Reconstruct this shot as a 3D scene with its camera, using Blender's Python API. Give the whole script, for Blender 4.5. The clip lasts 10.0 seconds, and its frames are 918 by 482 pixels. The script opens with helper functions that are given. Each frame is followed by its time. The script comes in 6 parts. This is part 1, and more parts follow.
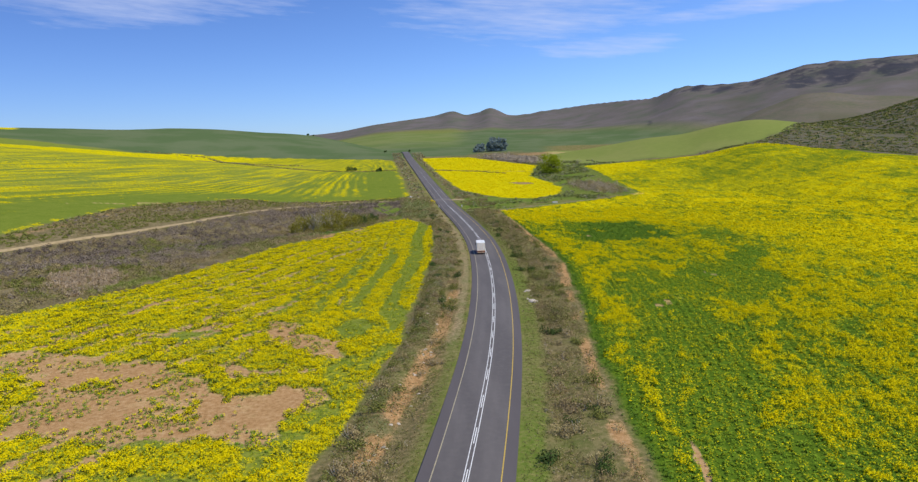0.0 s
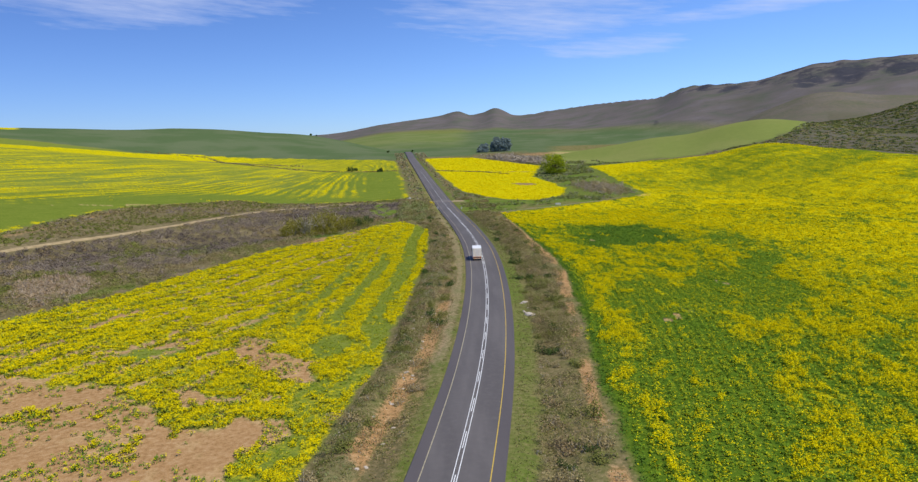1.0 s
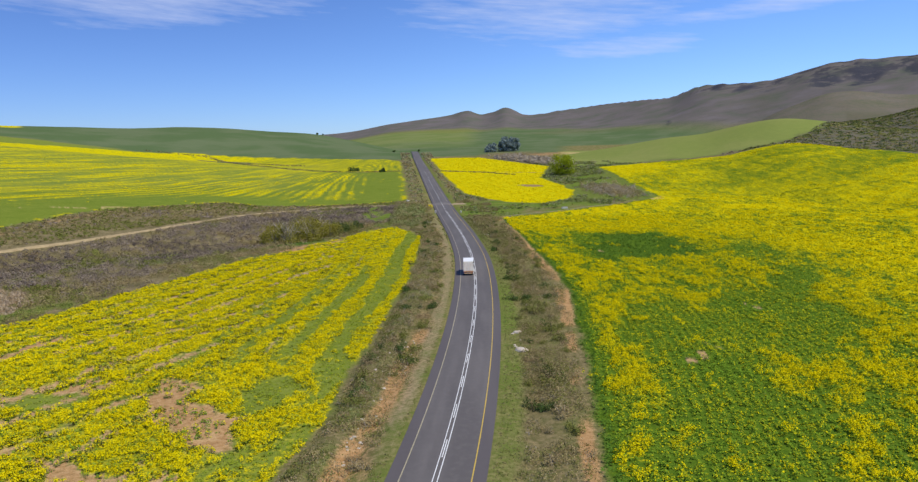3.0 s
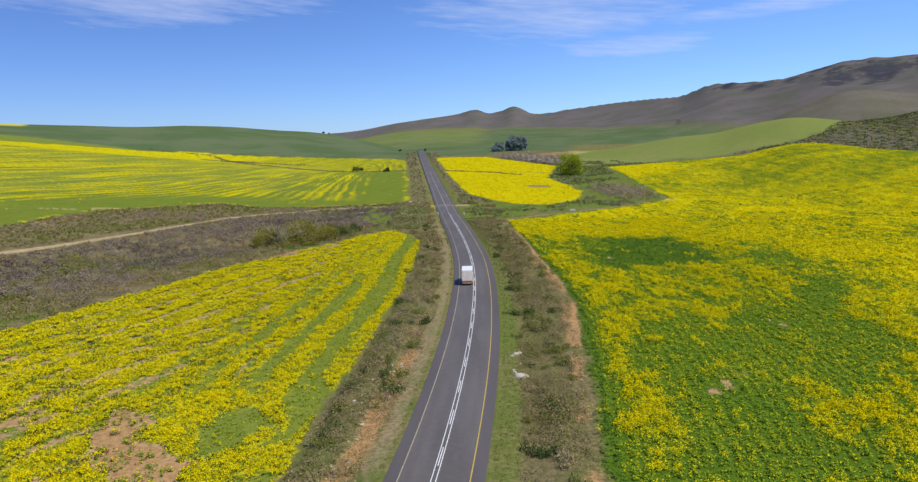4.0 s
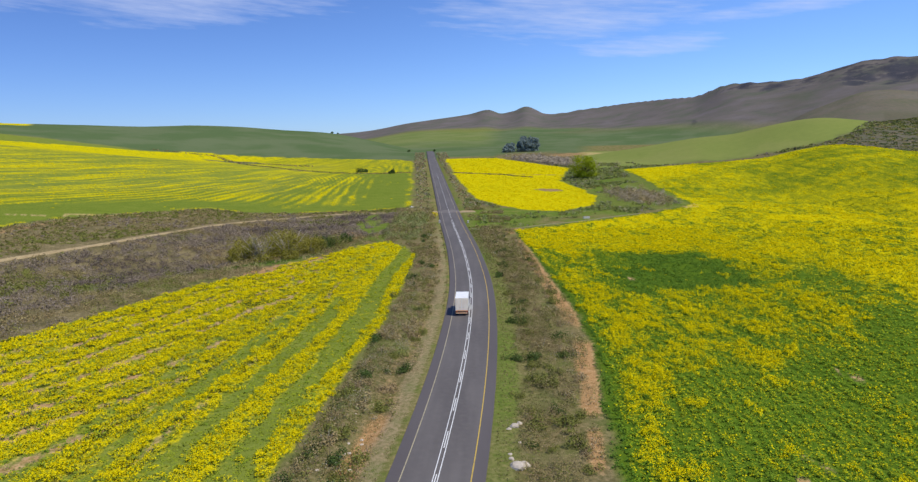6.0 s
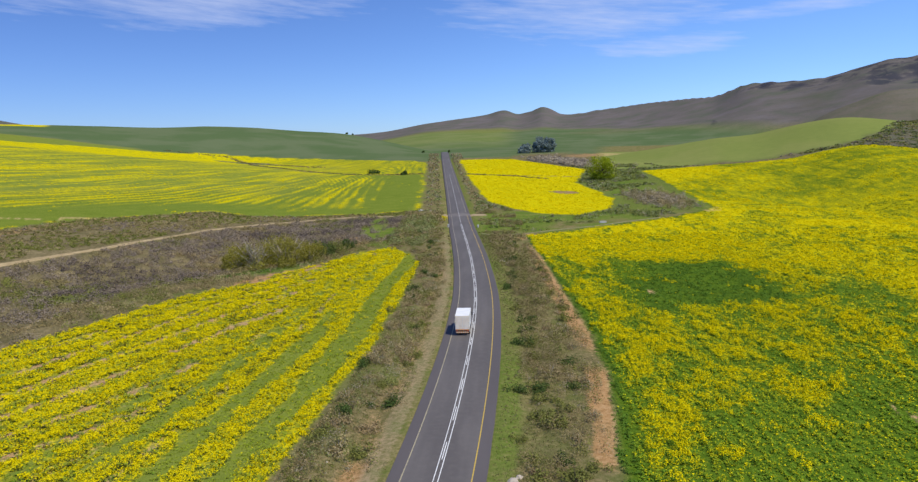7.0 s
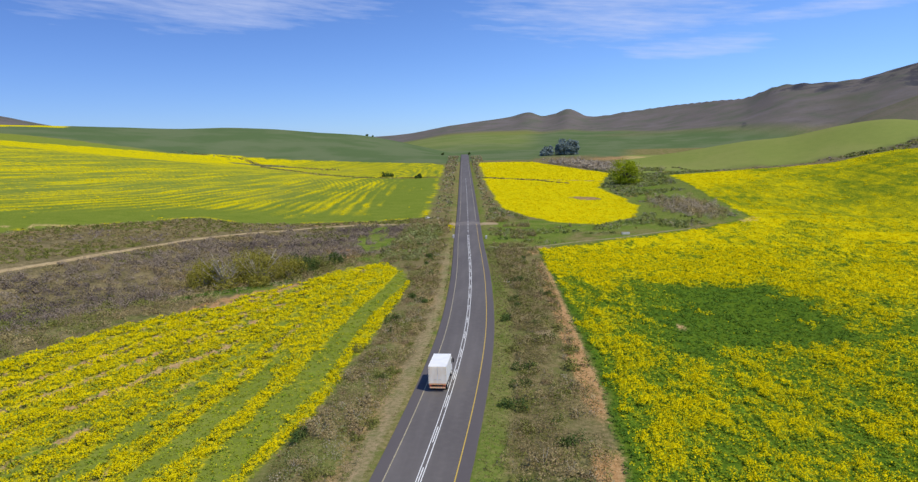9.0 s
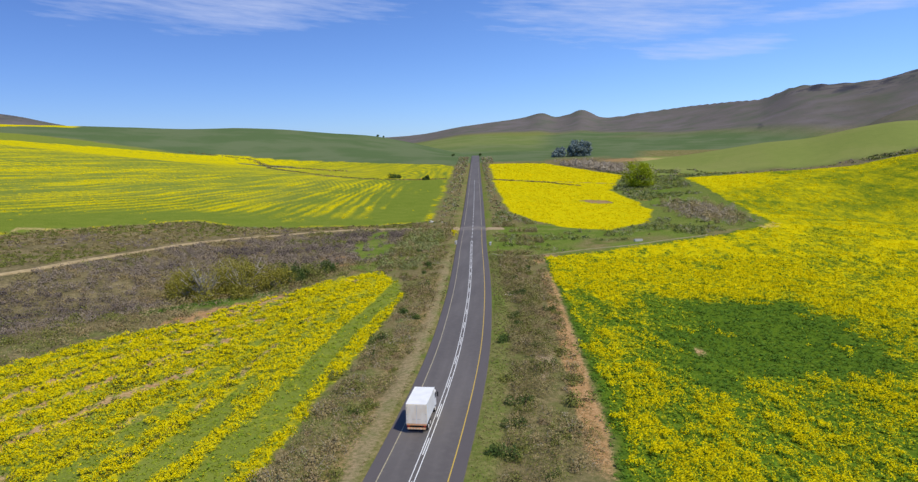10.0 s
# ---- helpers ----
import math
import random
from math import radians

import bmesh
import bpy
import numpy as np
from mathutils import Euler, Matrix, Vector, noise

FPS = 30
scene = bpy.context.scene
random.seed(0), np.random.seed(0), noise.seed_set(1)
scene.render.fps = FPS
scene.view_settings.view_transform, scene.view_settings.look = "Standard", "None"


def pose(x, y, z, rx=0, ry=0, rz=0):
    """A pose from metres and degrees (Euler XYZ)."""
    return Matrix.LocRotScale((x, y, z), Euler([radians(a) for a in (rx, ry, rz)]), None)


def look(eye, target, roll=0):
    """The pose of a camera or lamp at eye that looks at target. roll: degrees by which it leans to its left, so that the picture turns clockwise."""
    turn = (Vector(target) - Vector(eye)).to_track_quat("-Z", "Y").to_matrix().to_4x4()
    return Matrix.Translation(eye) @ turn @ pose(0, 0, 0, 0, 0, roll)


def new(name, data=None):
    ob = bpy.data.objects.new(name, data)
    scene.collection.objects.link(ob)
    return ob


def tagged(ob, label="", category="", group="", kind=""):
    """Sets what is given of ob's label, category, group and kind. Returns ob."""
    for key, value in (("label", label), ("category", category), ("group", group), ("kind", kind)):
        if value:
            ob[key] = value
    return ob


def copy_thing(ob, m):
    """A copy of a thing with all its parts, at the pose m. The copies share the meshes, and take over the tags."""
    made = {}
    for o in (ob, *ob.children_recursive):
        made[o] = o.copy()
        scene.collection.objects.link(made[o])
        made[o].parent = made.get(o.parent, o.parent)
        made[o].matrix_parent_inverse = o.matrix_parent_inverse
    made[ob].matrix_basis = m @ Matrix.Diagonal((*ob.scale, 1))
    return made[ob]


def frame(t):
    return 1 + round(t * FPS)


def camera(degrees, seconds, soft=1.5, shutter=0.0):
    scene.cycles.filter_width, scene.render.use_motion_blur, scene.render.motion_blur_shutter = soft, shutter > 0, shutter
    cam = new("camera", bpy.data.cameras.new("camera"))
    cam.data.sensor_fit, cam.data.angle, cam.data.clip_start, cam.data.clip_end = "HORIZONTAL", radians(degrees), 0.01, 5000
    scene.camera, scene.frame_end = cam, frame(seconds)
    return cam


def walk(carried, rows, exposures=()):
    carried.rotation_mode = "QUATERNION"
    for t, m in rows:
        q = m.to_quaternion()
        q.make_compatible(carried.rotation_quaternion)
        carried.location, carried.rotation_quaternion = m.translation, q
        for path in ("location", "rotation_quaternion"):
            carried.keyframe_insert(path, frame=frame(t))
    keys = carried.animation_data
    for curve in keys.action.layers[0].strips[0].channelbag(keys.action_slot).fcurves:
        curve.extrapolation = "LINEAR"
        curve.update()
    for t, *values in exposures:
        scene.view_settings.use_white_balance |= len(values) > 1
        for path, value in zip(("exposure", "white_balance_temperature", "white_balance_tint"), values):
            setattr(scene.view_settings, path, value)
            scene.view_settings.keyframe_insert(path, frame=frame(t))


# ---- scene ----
cam = camera(67.2, 10.0, 1.35)
METRES, EYE, TILT, LEAN, TURN = 125.5, 32.0, 0.0, 0.0, -1.5
ROWS = [
    (0.0, 0.0, 0.0, 0.0, -0.22, -8.08, 1.56),
    (0.5, 0.0116, 0.0465, -0.0011, 0.02, -8.07, 1.58),
    (1.0, 0.0231, 0.0933, -0.0027, 0.23, -8.05, 1.58),
    (1.5, 0.0338, 0.1392, -0.0042, 0.38, -8.03, 1.56),
    (2.0, 0.0435, 0.1851, -0.0052, 0.57, -8.03, 1.55),
    (2.5, 0.0538, 0.2309, -0.0062, 0.82, -8.03, 1.48),
    (4.0, 0.0785, 0.3715, -0.0052, 1.82, -8.11, 1.35),
    (4.5, 0.0838, 0.4207, -0.0041, 2.06, -8.13, 1.29),
    (5.0, 0.0885, 0.4712, -0.0028, 2.19, -8.13, 1.24),
    (5.5, 0.0936, 0.5215, -0.0021, 2.44, -8.11, 1.22),
    (7.0, 0.1164, 0.6741, -0.0028, 4.25, -7.98, 1.3),
    (7.5, 0.1254, 0.7249, -0.0032, 5.15, -7.93, 1.3),
    (8.0, 0.1346, 0.7767, -0.0038, 5.77, -7.85, 1.24),
    (8.5, 0.1433, 0.8292, -0.0044, 6.14, -7.81, 1.17),
    (9.0, 0.1516, 0.8822, -0.0042, 6.32, -7.76, 1.14),
    (9.5, 0.1599, 0.9339, -0.0043, 6.85, -7.72, 1.09),
    (10.0, 0.1662, 0.985, -0.0036, 7.4, -7.67, 1.0),
]
walk(cam, [(t, pose(0, 0, EYE, TILT, LEAN, TURN) @ pose(METRES * x, METRES * y, METRES * z, 90 + pitch, roll, yaw)) for t, x, y, z, yaw, pitch, roll in ROWS])

# ---- daylight ----
SUN_AZ, SUN_EL = 124.0, 58.0          # compass bearing from +y towards +x, and height, in degrees
world = bpy.data.worlds.new("world")
scene.world = world
world.use_nodes = True
wn, wl = world.node_tree.nodes, world.node_tree.links
wn.clear()
w_out = wn.new("ShaderNodeOutputWorld")
w_bg = wn.new("ShaderNodeBackground")
w_sky = wn.new("ShaderNodeTexSky")
w_sky.sky_type, w_sky.sun_disc = "NISHITA", False
w_sky.sun_elevation, w_sky.sun_rotation = radians(SUN_EL), radians(SUN_AZ)
w_sky.air_density, w_sky.dust_density, w_sky.ozone_density, w_sky.altitude = 0.85, 0.2, 2.5, 400
w_bg.inputs["Strength"].default_value = 0.11
# thin streaks of cirrus: drawn-out noise, thickest round a few banks of cloud
w_co = wn.new("ShaderNodeTexCoord")
w_sep = wn.new("ShaderNodeSeparateXYZ")
wl.new(w_co.outputs["Generated"], w_sep.inputs["Vector"])


def w_math(op, a, b=0.0, clamp=False):
    m = wn.new("ShaderNodeMath")
    m.operation, m.use_clamp = op, clamp
    for k, v in enumerate((a, b)):
        if isinstance(v, (int, float)):
            m.inputs[k].default_value = v
        else:
            wl.new(v, m.inputs[k])
    return m.outputs["Value"]


w_az = w_math("MULTIPLY", w_math("ARCTAN2", w_sep.outputs["X"], w_sep.outputs["Y"]), 180 / math.pi)
w_el = w_math("MULTIPLY", w_math("ARCSINE", w_sep.outputs["Z"]), 180 / math.pi)


def w_noise(along, across, tilt, scale, detail, rough, seed):
    """Noise drawn out along a streak that climbs by tilt degrees a degree."""
    v = wn.new("ShaderNodeCombineXYZ")
    wl.new(w_math("MULTIPLY", w_az, along), v.inputs["X"])
    wl.new(w_math("MULTIPLY", w_math("SUBTRACT", w_el, w_math("MULTIPLY", w_az, tilt)), across), v.inputs["Y"])
    v.inputs["Z"].default_value = seed
    n = wn.new("ShaderNodeTexNoise")
    n.inputs["Scale"].default_value, n.inputs["Detail"].default_value, n.inputs["Roughness"].default_value = scale, detail, rough
    wl.new(v.outputs["Vector"], n.inputs["Vector"])
    return n.outputs["Fac"]


def w_bank(az, el, wide, tall, tilt):
    """A soft oval bank of cloud round a bearing and a height."""
    u = w_math("DIVIDE", w_math("SUBTRACT", w_az, az), wide)
    v = w_math("DIVIDE", w_math("SUBTRACT", w_math("SUBTRACT", w_el, el), w_math("MULTIPLY", w_math("SUBTRACT", w_az, az), tilt)), tall)
    d = w_math("ADD", w_math("MULTIPLY", u, u), w_math("MULTIPLY", v, v))
    return w_math("SUBTRACT", 1.0, d, True)


w_cover = w_bank(-23, 11.2, 19, 3.0, 0.03)
for bank in ((7, 9.9, 15, 2.6, -0.03), (14.0, 7.2, 7, 1.2, 0.0), (24, 9.3, 11, 1.0, 0.07), (40, 12, 16, 4, 0.05), (-55, 13, 16, 4, 0.0), (0, 22, 40, 6, 0.05)):
    w_cover = w_math("MAXIMUM", w_cover, w_bank(*bank))
w_wisp = w_math("ADD", w_math("MULTIPLY", w_noise(0.16, 1.1, -0.05, 1.0, 6, 0.6, 1.3), 0.62), w_math("MULTIPLY", w_noise(0.34, 3.4, -0.09, 1.0, 5, 0.62, 4.1), 0.38))
w_veil = w_math("MULTIPLY", w_math("ADD", w_math("SUBTRACT", w_wisp, 0.66), w_math("MULTIPLY", w_cover, 0.38)), 2.4, True)
w_high = w_math("MULTIPLY", w_veil, 0.66, True)
w_mix = wn.new("ShaderNodeMix")
w_mix.data_type = "RGBA"
w_mix.inputs["B"].default_value = (5.6, 6.3, 8.6, 1)
wl.new(w_high, w_mix.inputs["Factor"])
w_tint = wn.new("ShaderNodeMix")
w_tint.data_type, w_tint.blend_type = "RGBA", "MULTIPLY"
w_tint.inputs["Factor"].default_value = 1.0
# the haze is paler towards the sun and deeper away from it
w_dot = wn.new("ShaderNodeVectorMath")
w_dot.operation = "DOT_PRODUCT"
w_dot.inputs[1].default_value = (math.sin(radians(SUN_AZ)), math.cos(radians(SUN_AZ)), 0)
w_side = wn.new("ShaderNodeMapRange")
w_side.interpolation_type = "SMOOTHSTEP"
w_side.inputs["From Min"].default_value, w_side.inputs["From Max"].default_value = -1.08, -0.05
w_hue = wn.new("ShaderNodeMix")
w_hue.data_type = "RGBA"
w_hue.inputs["A"].default_value, w_hue.inputs["B"].default_value = (0.475, 0.635, 1.04, 1), (0.86, 1.15, 1.70, 1)
wl.new(w_co.outputs["Generated"], w_dot.inputs[0])
wl.new(w_dot.outputs["Value"], w_side.inputs["Value"])
wl.new(w_side.outputs["Result"], w_hue.inputs["Factor"])
wl.new(w_hue.outputs["Result"], w_tint.inputs["B"])
wl.new(w_sky.outputs["Color"], w_tint.inputs["A"])
wl.new(w_tint.outputs["Result"], w_mix.inputs["A"])
wl.new(w_mix.outputs["Result"], w_bg.inputs["Color"])
wl.new(w_bg.outputs["Background"], w_out.inputs["Surface"])

sun_data = bpy.data.lights.new("sun", "SUN")
sun_data.energy, sun_data.angle, sun_data.color = 3.7, radians(0.5), (1.0, 0.935, 0.74)
sun = new("sun", sun_data)
sun_dir = Vector((math.sin(radians(SUN_AZ)) * math.cos(radians(SUN_EL)), math.cos(radians(SUN_AZ)) * math.cos(radians(SUN_EL)), math.sin(radians(SUN_EL))))
sun.matrix_world = look(sun_dir * 300, (0, 0, 0))


# ---- materials ----
class Nodes:
    """A small builder for one node material."""

    def __init__(self, name, rough=0.9, spec=0.2):
        self.mat = bpy.data.materials.new(name)
        self.mat.use_nodes = True
        self.n, self.l = self.mat.node_tree.nodes, self.mat.node_tree.links
        self.b = self.n["Principled BSDF"]
        self.b.inputs["Roughness"].default_value = rough
        self.b.inputs["Specular IOR Level"].default_value = spec
        self.pos = self.n.new("ShaderNodeNewGeometry").outputs["Position"]

    def noise(self, scale, detail=3, stretch=None, rough=0.55):
        t = self.n.new("ShaderNodeTexNoise")
        t.inputs["Scale"].default_value, t.inputs["Detail"].default_value, t.inputs["Roughness"].default_value = scale, detail, rough
        source = self.pos
        if stretch:
            m = self.n.new("ShaderNodeMapping")
            m.inputs["Scale"].default_value = stretch
            self.l.new(self.pos, m.inputs["Vector"])
            source = m.outputs["Vector"]
        self.l.new(source, t.inputs["Vector"])
        return t.outputs["Fac"]

    def ramp(self, fac, stops):
        r = self.n.new("ShaderNodeValToRGB")
        while len(r.color_ramp.elements) < len(stops):
            r.color_ramp.elements.new(0.5)
        for e, (p, c) in zip(r.color_ramp.elements, stops):
            e.position, e.color = p, (*c, 1)
        self.l.new(fac, r.inputs["Fac"])
        return r.outputs["Color"]

    def math(self, op, a, b=0.0, clamp=False):
        m = self.n.new("ShaderNodeMath")
        m.operation, m.use_clamp = op, clamp
        for i, v in enumerate((a, b)):
            if isinstance(v, (int, float)):
                m.inputs[i].default_value = v
            else:
                self.l.new(v, m.inputs[i])
        return m.outputs["Value"]

    def step(self, v, lo, hi):
        m = self.n.new("ShaderNodeMapRange")
        m.interpolation_type = "SMOOTHSTEP"
        m.inputs["From Min"].default_value, m.inputs["From Max"].default_value = lo, hi
        self.l.new(v, m.inputs["Value"])
        return m.outputs["Result"]

    def mix(self, fac, a, b):
        m = self.n.new("ShaderNodeMix")
        m.data_type = "RGBA"
        for key, v in (("Factor", fac), ("A", a), ("B", b)):
            if isinstance(v, tuple):
                m.inputs[key].default_value = (*v, 1)
            elif isinstance(v, (int, float)):
                m.inputs[key].default_value = v
            else:
                self.l.new(v, m.inputs[key])
        return m.outputs["Result"]

    def attribute(self, name):
        a = self.n.new("ShaderNodeAttribute")
        a.attribute_name = name
        s = self.n.new("ShaderNodeSeparateColor")
        self.l.new(a.outputs["Color"], s.inputs["Color"])
        return s.outputs["Red"], s.outputs["Green"], s.outputs["Blue"]

    def island(self):
        return self.n.new("ShaderNodeNewGeometry").outputs["Random Per Island"]

    def random(self):
        return self.n.new("ShaderNodeObjectInfo").outputs["Random"]

    def bump(self, fac, strength, distance):
        b = self.n.new("ShaderNodeBump")
        b.inputs["Strength"].default_value, b.inputs["Distance"].default_value = strength, distance
        self.l.new(fac, b.inputs["Height"])
        self.l.new(b.outputs["Normal"], self.b.inputs["Normal"])
        return self

    def done(self, colour):
        if isinstance(colour, tuple):
            self.b.inputs["Base Color"].default_value = (*colour, 1)
        else:
            self.l.new(colour, self.b.inputs["Base Color"])
        return self.mat


def leafy(name, stops, even=0.15, patch=None):
    """Leaves, petals and twigs: a colour a piece, with drifts across the plan; even draws the pieces' colours together."""
    m = Nodes(name, 0.95, 0.0)
    mean = [sum(c[k] for _, c in stops) / len(stops) for k in range(3)]
    stops = [(p, tuple(v + (mean[k] - v) * even for k, v in enumerate(c))) for p, c in stops]
    plant = m.n.new("ShaderNodeAttribute")
    plant.attribute_name = "plant"
    colour = m.ramp(m.math("ADD", m.math("MULTIPLY", m.island(), 0.3), m.math("MULTIPLY", plant.outputs["Fac"], 0.7)), stops)
    drift = m.noise(0.11, 3)
    colour = m.mix(m.step(drift, 0.35, 0.7), colour, m.mix(0.45, colour, patch or tuple(v * 0.6 for v in stops[0][1])))
    return m.done(colour)


def plain(name, colour, rough=0.6, spec=0.3, metal=0.0, vary=0.15, scale=3.0):
    m = Nodes(name, rough, spec)
    m.b.inputs["Metallic"].default_value = metal
    dark = tuple(v * (1 - vary) for v in colour)
    return m.bump(m.noise(scale * 8, 3), 0.15, 0.01).done(m.mix(m.noise(scale, 4), dark, colour))


# ---- the lie of the land ----
def curve(xs, ys, v):
    """Smooth (Hermite) curve through knots, held flat past the ends."""
    xs, ys, v = np.asarray(xs, float), np.asarray(ys, float), np.clip(np.asarray(v, float), xs[0], xs[-1])
    slope = np.gradient(ys, xs)
    i = np.clip(np.searchsorted(xs, v, side="right") - 1, 0, len(xs) - 2)
    w = xs[i + 1] - xs[i]
    t = (v - xs[i]) / w
    return ((2 * t**3 - 3 * t**2 + 1) * ys[i] + (t**3 - 2 * t**2 + t) * w * slope[i]
            + (3 * t**2 - 2 * t**3) * ys[i + 1] + (t**3 - t**2) * w * slope[i + 1])


def ease(a, b, v):
    t = np.clip((np.asarray(v, float) - a) / (b - a), 0, 1)
    return t * t * (3 - 2 * t)


def fnoise(x, y, scale, seed=0):
    """Smooth value noise in -1..1 on the plan."""
    u, v = np.asarray(x, float) / scale + 17.3 * seed, np.asarray(y, float) / scale - 9.7 * seed
    iu, iv = np.floor(u), np.floor(v)
    fu, fv = u - iu, v - iv
    fu, fv = fu * fu * (3 - 2 * fu), fv * fv * (3 - 2 * fv)

    def cell(a, b):
        s = np.sin(a * 127.1 + b * 311.7 + seed * 74.7) * 43758.5453
        return (s - np.floor(s)) * 2 - 1
    return ((cell(iu, iv) * (1 - fu) + cell(iu + 1, iv) * fu) * (1 - fv)
            + (cell(iu, iv + 1) * (1 - fu) + cell(iu + 1, iv + 1) * fu) * fv)


def ridge_noise(x, y, scale, seed=0):
    total, amp = 0.0, 1.0
    for k in range(4):
        total = total + amp * (1 - 2 * np.abs(fnoise(x, y, scale / 2**k, seed + k)))
        amp *= 0.5
    return total / 1.9


def outcrops(az, r):
    """Where bare dark rock breaks out of the mountain slopes, 0..1."""
    spots = [(27.6, 2065, 1.3, 95), (30.2, 2100, 1.25, 110), (29.9, 1985, 0.9, 40), (20.5, 2350, 0.7, 55), (22.3, 2255, 0.9, 45), (17.0, 1905, 0.25, 60), (33.5, 2080, 1.4, 90)]
    return np.maximum.reduce([np.exp(-((az - a) / w) ** 2 - ((r - q) / t) ** 2) for a, q, w, t in spots])


def TAN(e):
    return np.tan(np.radians(e))


def road_x(y):
    """The road's centre line: a long bend, then straight up the rise."""
    return curve([-60, 20, 62, 80, 103, 125, 150, 175, 198, 220, 260, 306, 331, 391, 450, 690, 870, 1060, 1400],
                 [-24, -5.4, 1.6, 4.2, 7.15, 9.35, 11.2, 12.4, 12.95, 12.9, 11.15, 7.85, 5.8, 1.3, -3.2, -22, -36, -50.5, -77], y)


def height(x, y):
    x, y = np.asarray(x, float), np.asarray(y, float)
    r = np.hypot(x, y)
    az = np.degrees(np.arctan2(x, y))
    z = curve([-100, 0, 200, 320, 380, 470, 680, 870, 1050, 1300, 1800, 5000], [0, 0, 0, 0, 0.3, 2.4, 8.7, 14.2, 20.5, 15, 17, 25], y)
    # rise towards the fields on the far left
    off = 62 + 260 * ease(560, 1010, y)
    ramp = -x - off - 12
    z = z + 0.11 * 0.5 * (ramp + np.sqrt(ramp**2 + 900)) * ease(150, 290, y) * (1 - ease(1000, 1500, r))
    z = z - 0.6 * ease(2, -6, x) * (1 - ease(250, 330, y)) * ease(-110, -70, x)
    # shallow stream bed beside the near field
    d = np.abs((y - 300) * 0.70 - (x + 35) * 0.72)
    z = z - 2.6 * np.exp(-(d / 16) ** 2) * ease(-20, -45, x) * ease(-190, -130, x)
    z = z - 1.4 * ease(40, 60, x) * ease(110, 150, y) * (1 - ease(190, 260, y))
    # green ridge behind the left fields
    h = 32 + 1400 * TAN(curve([-60, -40, -35, -31, -28, -24, -20, -17, -14.3, -10.7, -7, -4.3, 0], [2.6, 2.3, 2.0, 1.9, 1.8, 1.65, 1.68, 1.52, 1.27, 0.96, 0.2, -0.5, -2], az))
    z = np.maximum(z, np.where(az < 0, z + (h - z) * ease(840, 1420, r), z))
    z = np.where((az < 0) & (r > 1450), z - (z - 22) * ease(1450, 1900, r), z)
    # yellow hill on the right
    h = curve([4, 9, 12, 16.6, 21, 24.7, 29, 32.7, 36, 50, 80], [5, 8, 10, 13.6, 18.3, 25.5, 22, 20, 17.5, 14, 5], az)
    R = curve([5, 16, 25, 30, 36, 50], [640, 600, 575, 520, 460, 420], az)
    yel = (h + 8) * ease(R - 260, R + 15, r) * (1 - 0.35 * ease(R, R + 130, r)) - 8
    z = np.where(az > 0, np.maximum(z, yel), z)
    # light green hill
    h = curve([6, 10, 13.8, 16.6, 19.6, 22.6, 24.7, 26.7, 30, 40], [12, 15.5, 24, 31, 36, 46, 49.5, 47, 38, 30], az)
    z = np.where(az > 4, np.maximum(z, (h + 8) * ease(540, 900, r) * (1 - 0.4 * ease(920, 1150, r)) - 8), z)
    # dark scrub slope
    h = 32 + 1300 * TAN(curve([20, 25, 27.8, 30.8, 34.9, 42, 60], [-1.5, -0.3, 0.6, 1.0, 2.1, 4.0, 6.0], az))
    z = np.where(az > 15, np.maximum(z, (h + 8) * ease(460, 1300, r) - 8 + 1.5 * fnoise(x, y, 60, 4)), z)
    # foothills and mountains
    el = curve([-60, -39, -37, -33.8, -29, -20, -12.7, -8, -5.1, -2.2, 0, 1.3, 2.35, 3.3, 4.25, 5.7, 8.8, 12, 15.6, 17, 19.1, 22.6, 24.7, 26.3, 28.8, 31.7, 35, 45, 70],
               [4, 3.0, 2.75, 2.05, 1.2, 0.8, 0.9, 1.15, 1.64, 2.02, 2.3, 2.62, 2.27, 2.45, 2.78, 2.22, 2.42, 2.75, 3.02, 3.08, 3.8, 3.92, 4.1, 4.55, 5.0, 5.1, 5.25, 5.5, 4], az)
    R = curve([-60, -10, 2, 10, 18, 26, 40], [3500, 3300, 3200, 3000, 2500, 2300, 2250], az)
    peak = 32 + R * TAN(el)
    gully = 0.55 * ridge_noise(x, y, 620, 7) + 0.45 * fnoise(x, y, 330, 9)
    foot = 14 + 42 * ease(1300, 2150, r) * ease(-14, -3, az)
    rise = np.clip((r - 0.62 * R) / (0.38 * R), 0, 1)
    rise = rise**1.5
    m = foot + (peak - foot) * rise + (peak - foot) * 0.24 * gully * 4 * rise * (1 - rise) - np.maximum(r - R, 0) * 0.25
    m = m + ease(R * 0.8, R, r) * (0.4 + 5.0 * ease(23, 27, az)) * fnoise(x, y, 38, 3)
    m = m + 7.0 * ease(0.25, 0.7, outcrops(az, r)) * (0.6 * fnoise(x, y, 30, 11) + 0.4 * fnoise(x, y, 75, 12))
    z = np.where(r > 1200, np.maximum(z, m), z)
    # rounded spur in front of the mountains
    h = curve([20, 22, 24.25, 26.2, 27.6, 29, 31.7, 36, 44], [10, 38, 76, 99, 113, 117, 108, 96, 60], az)
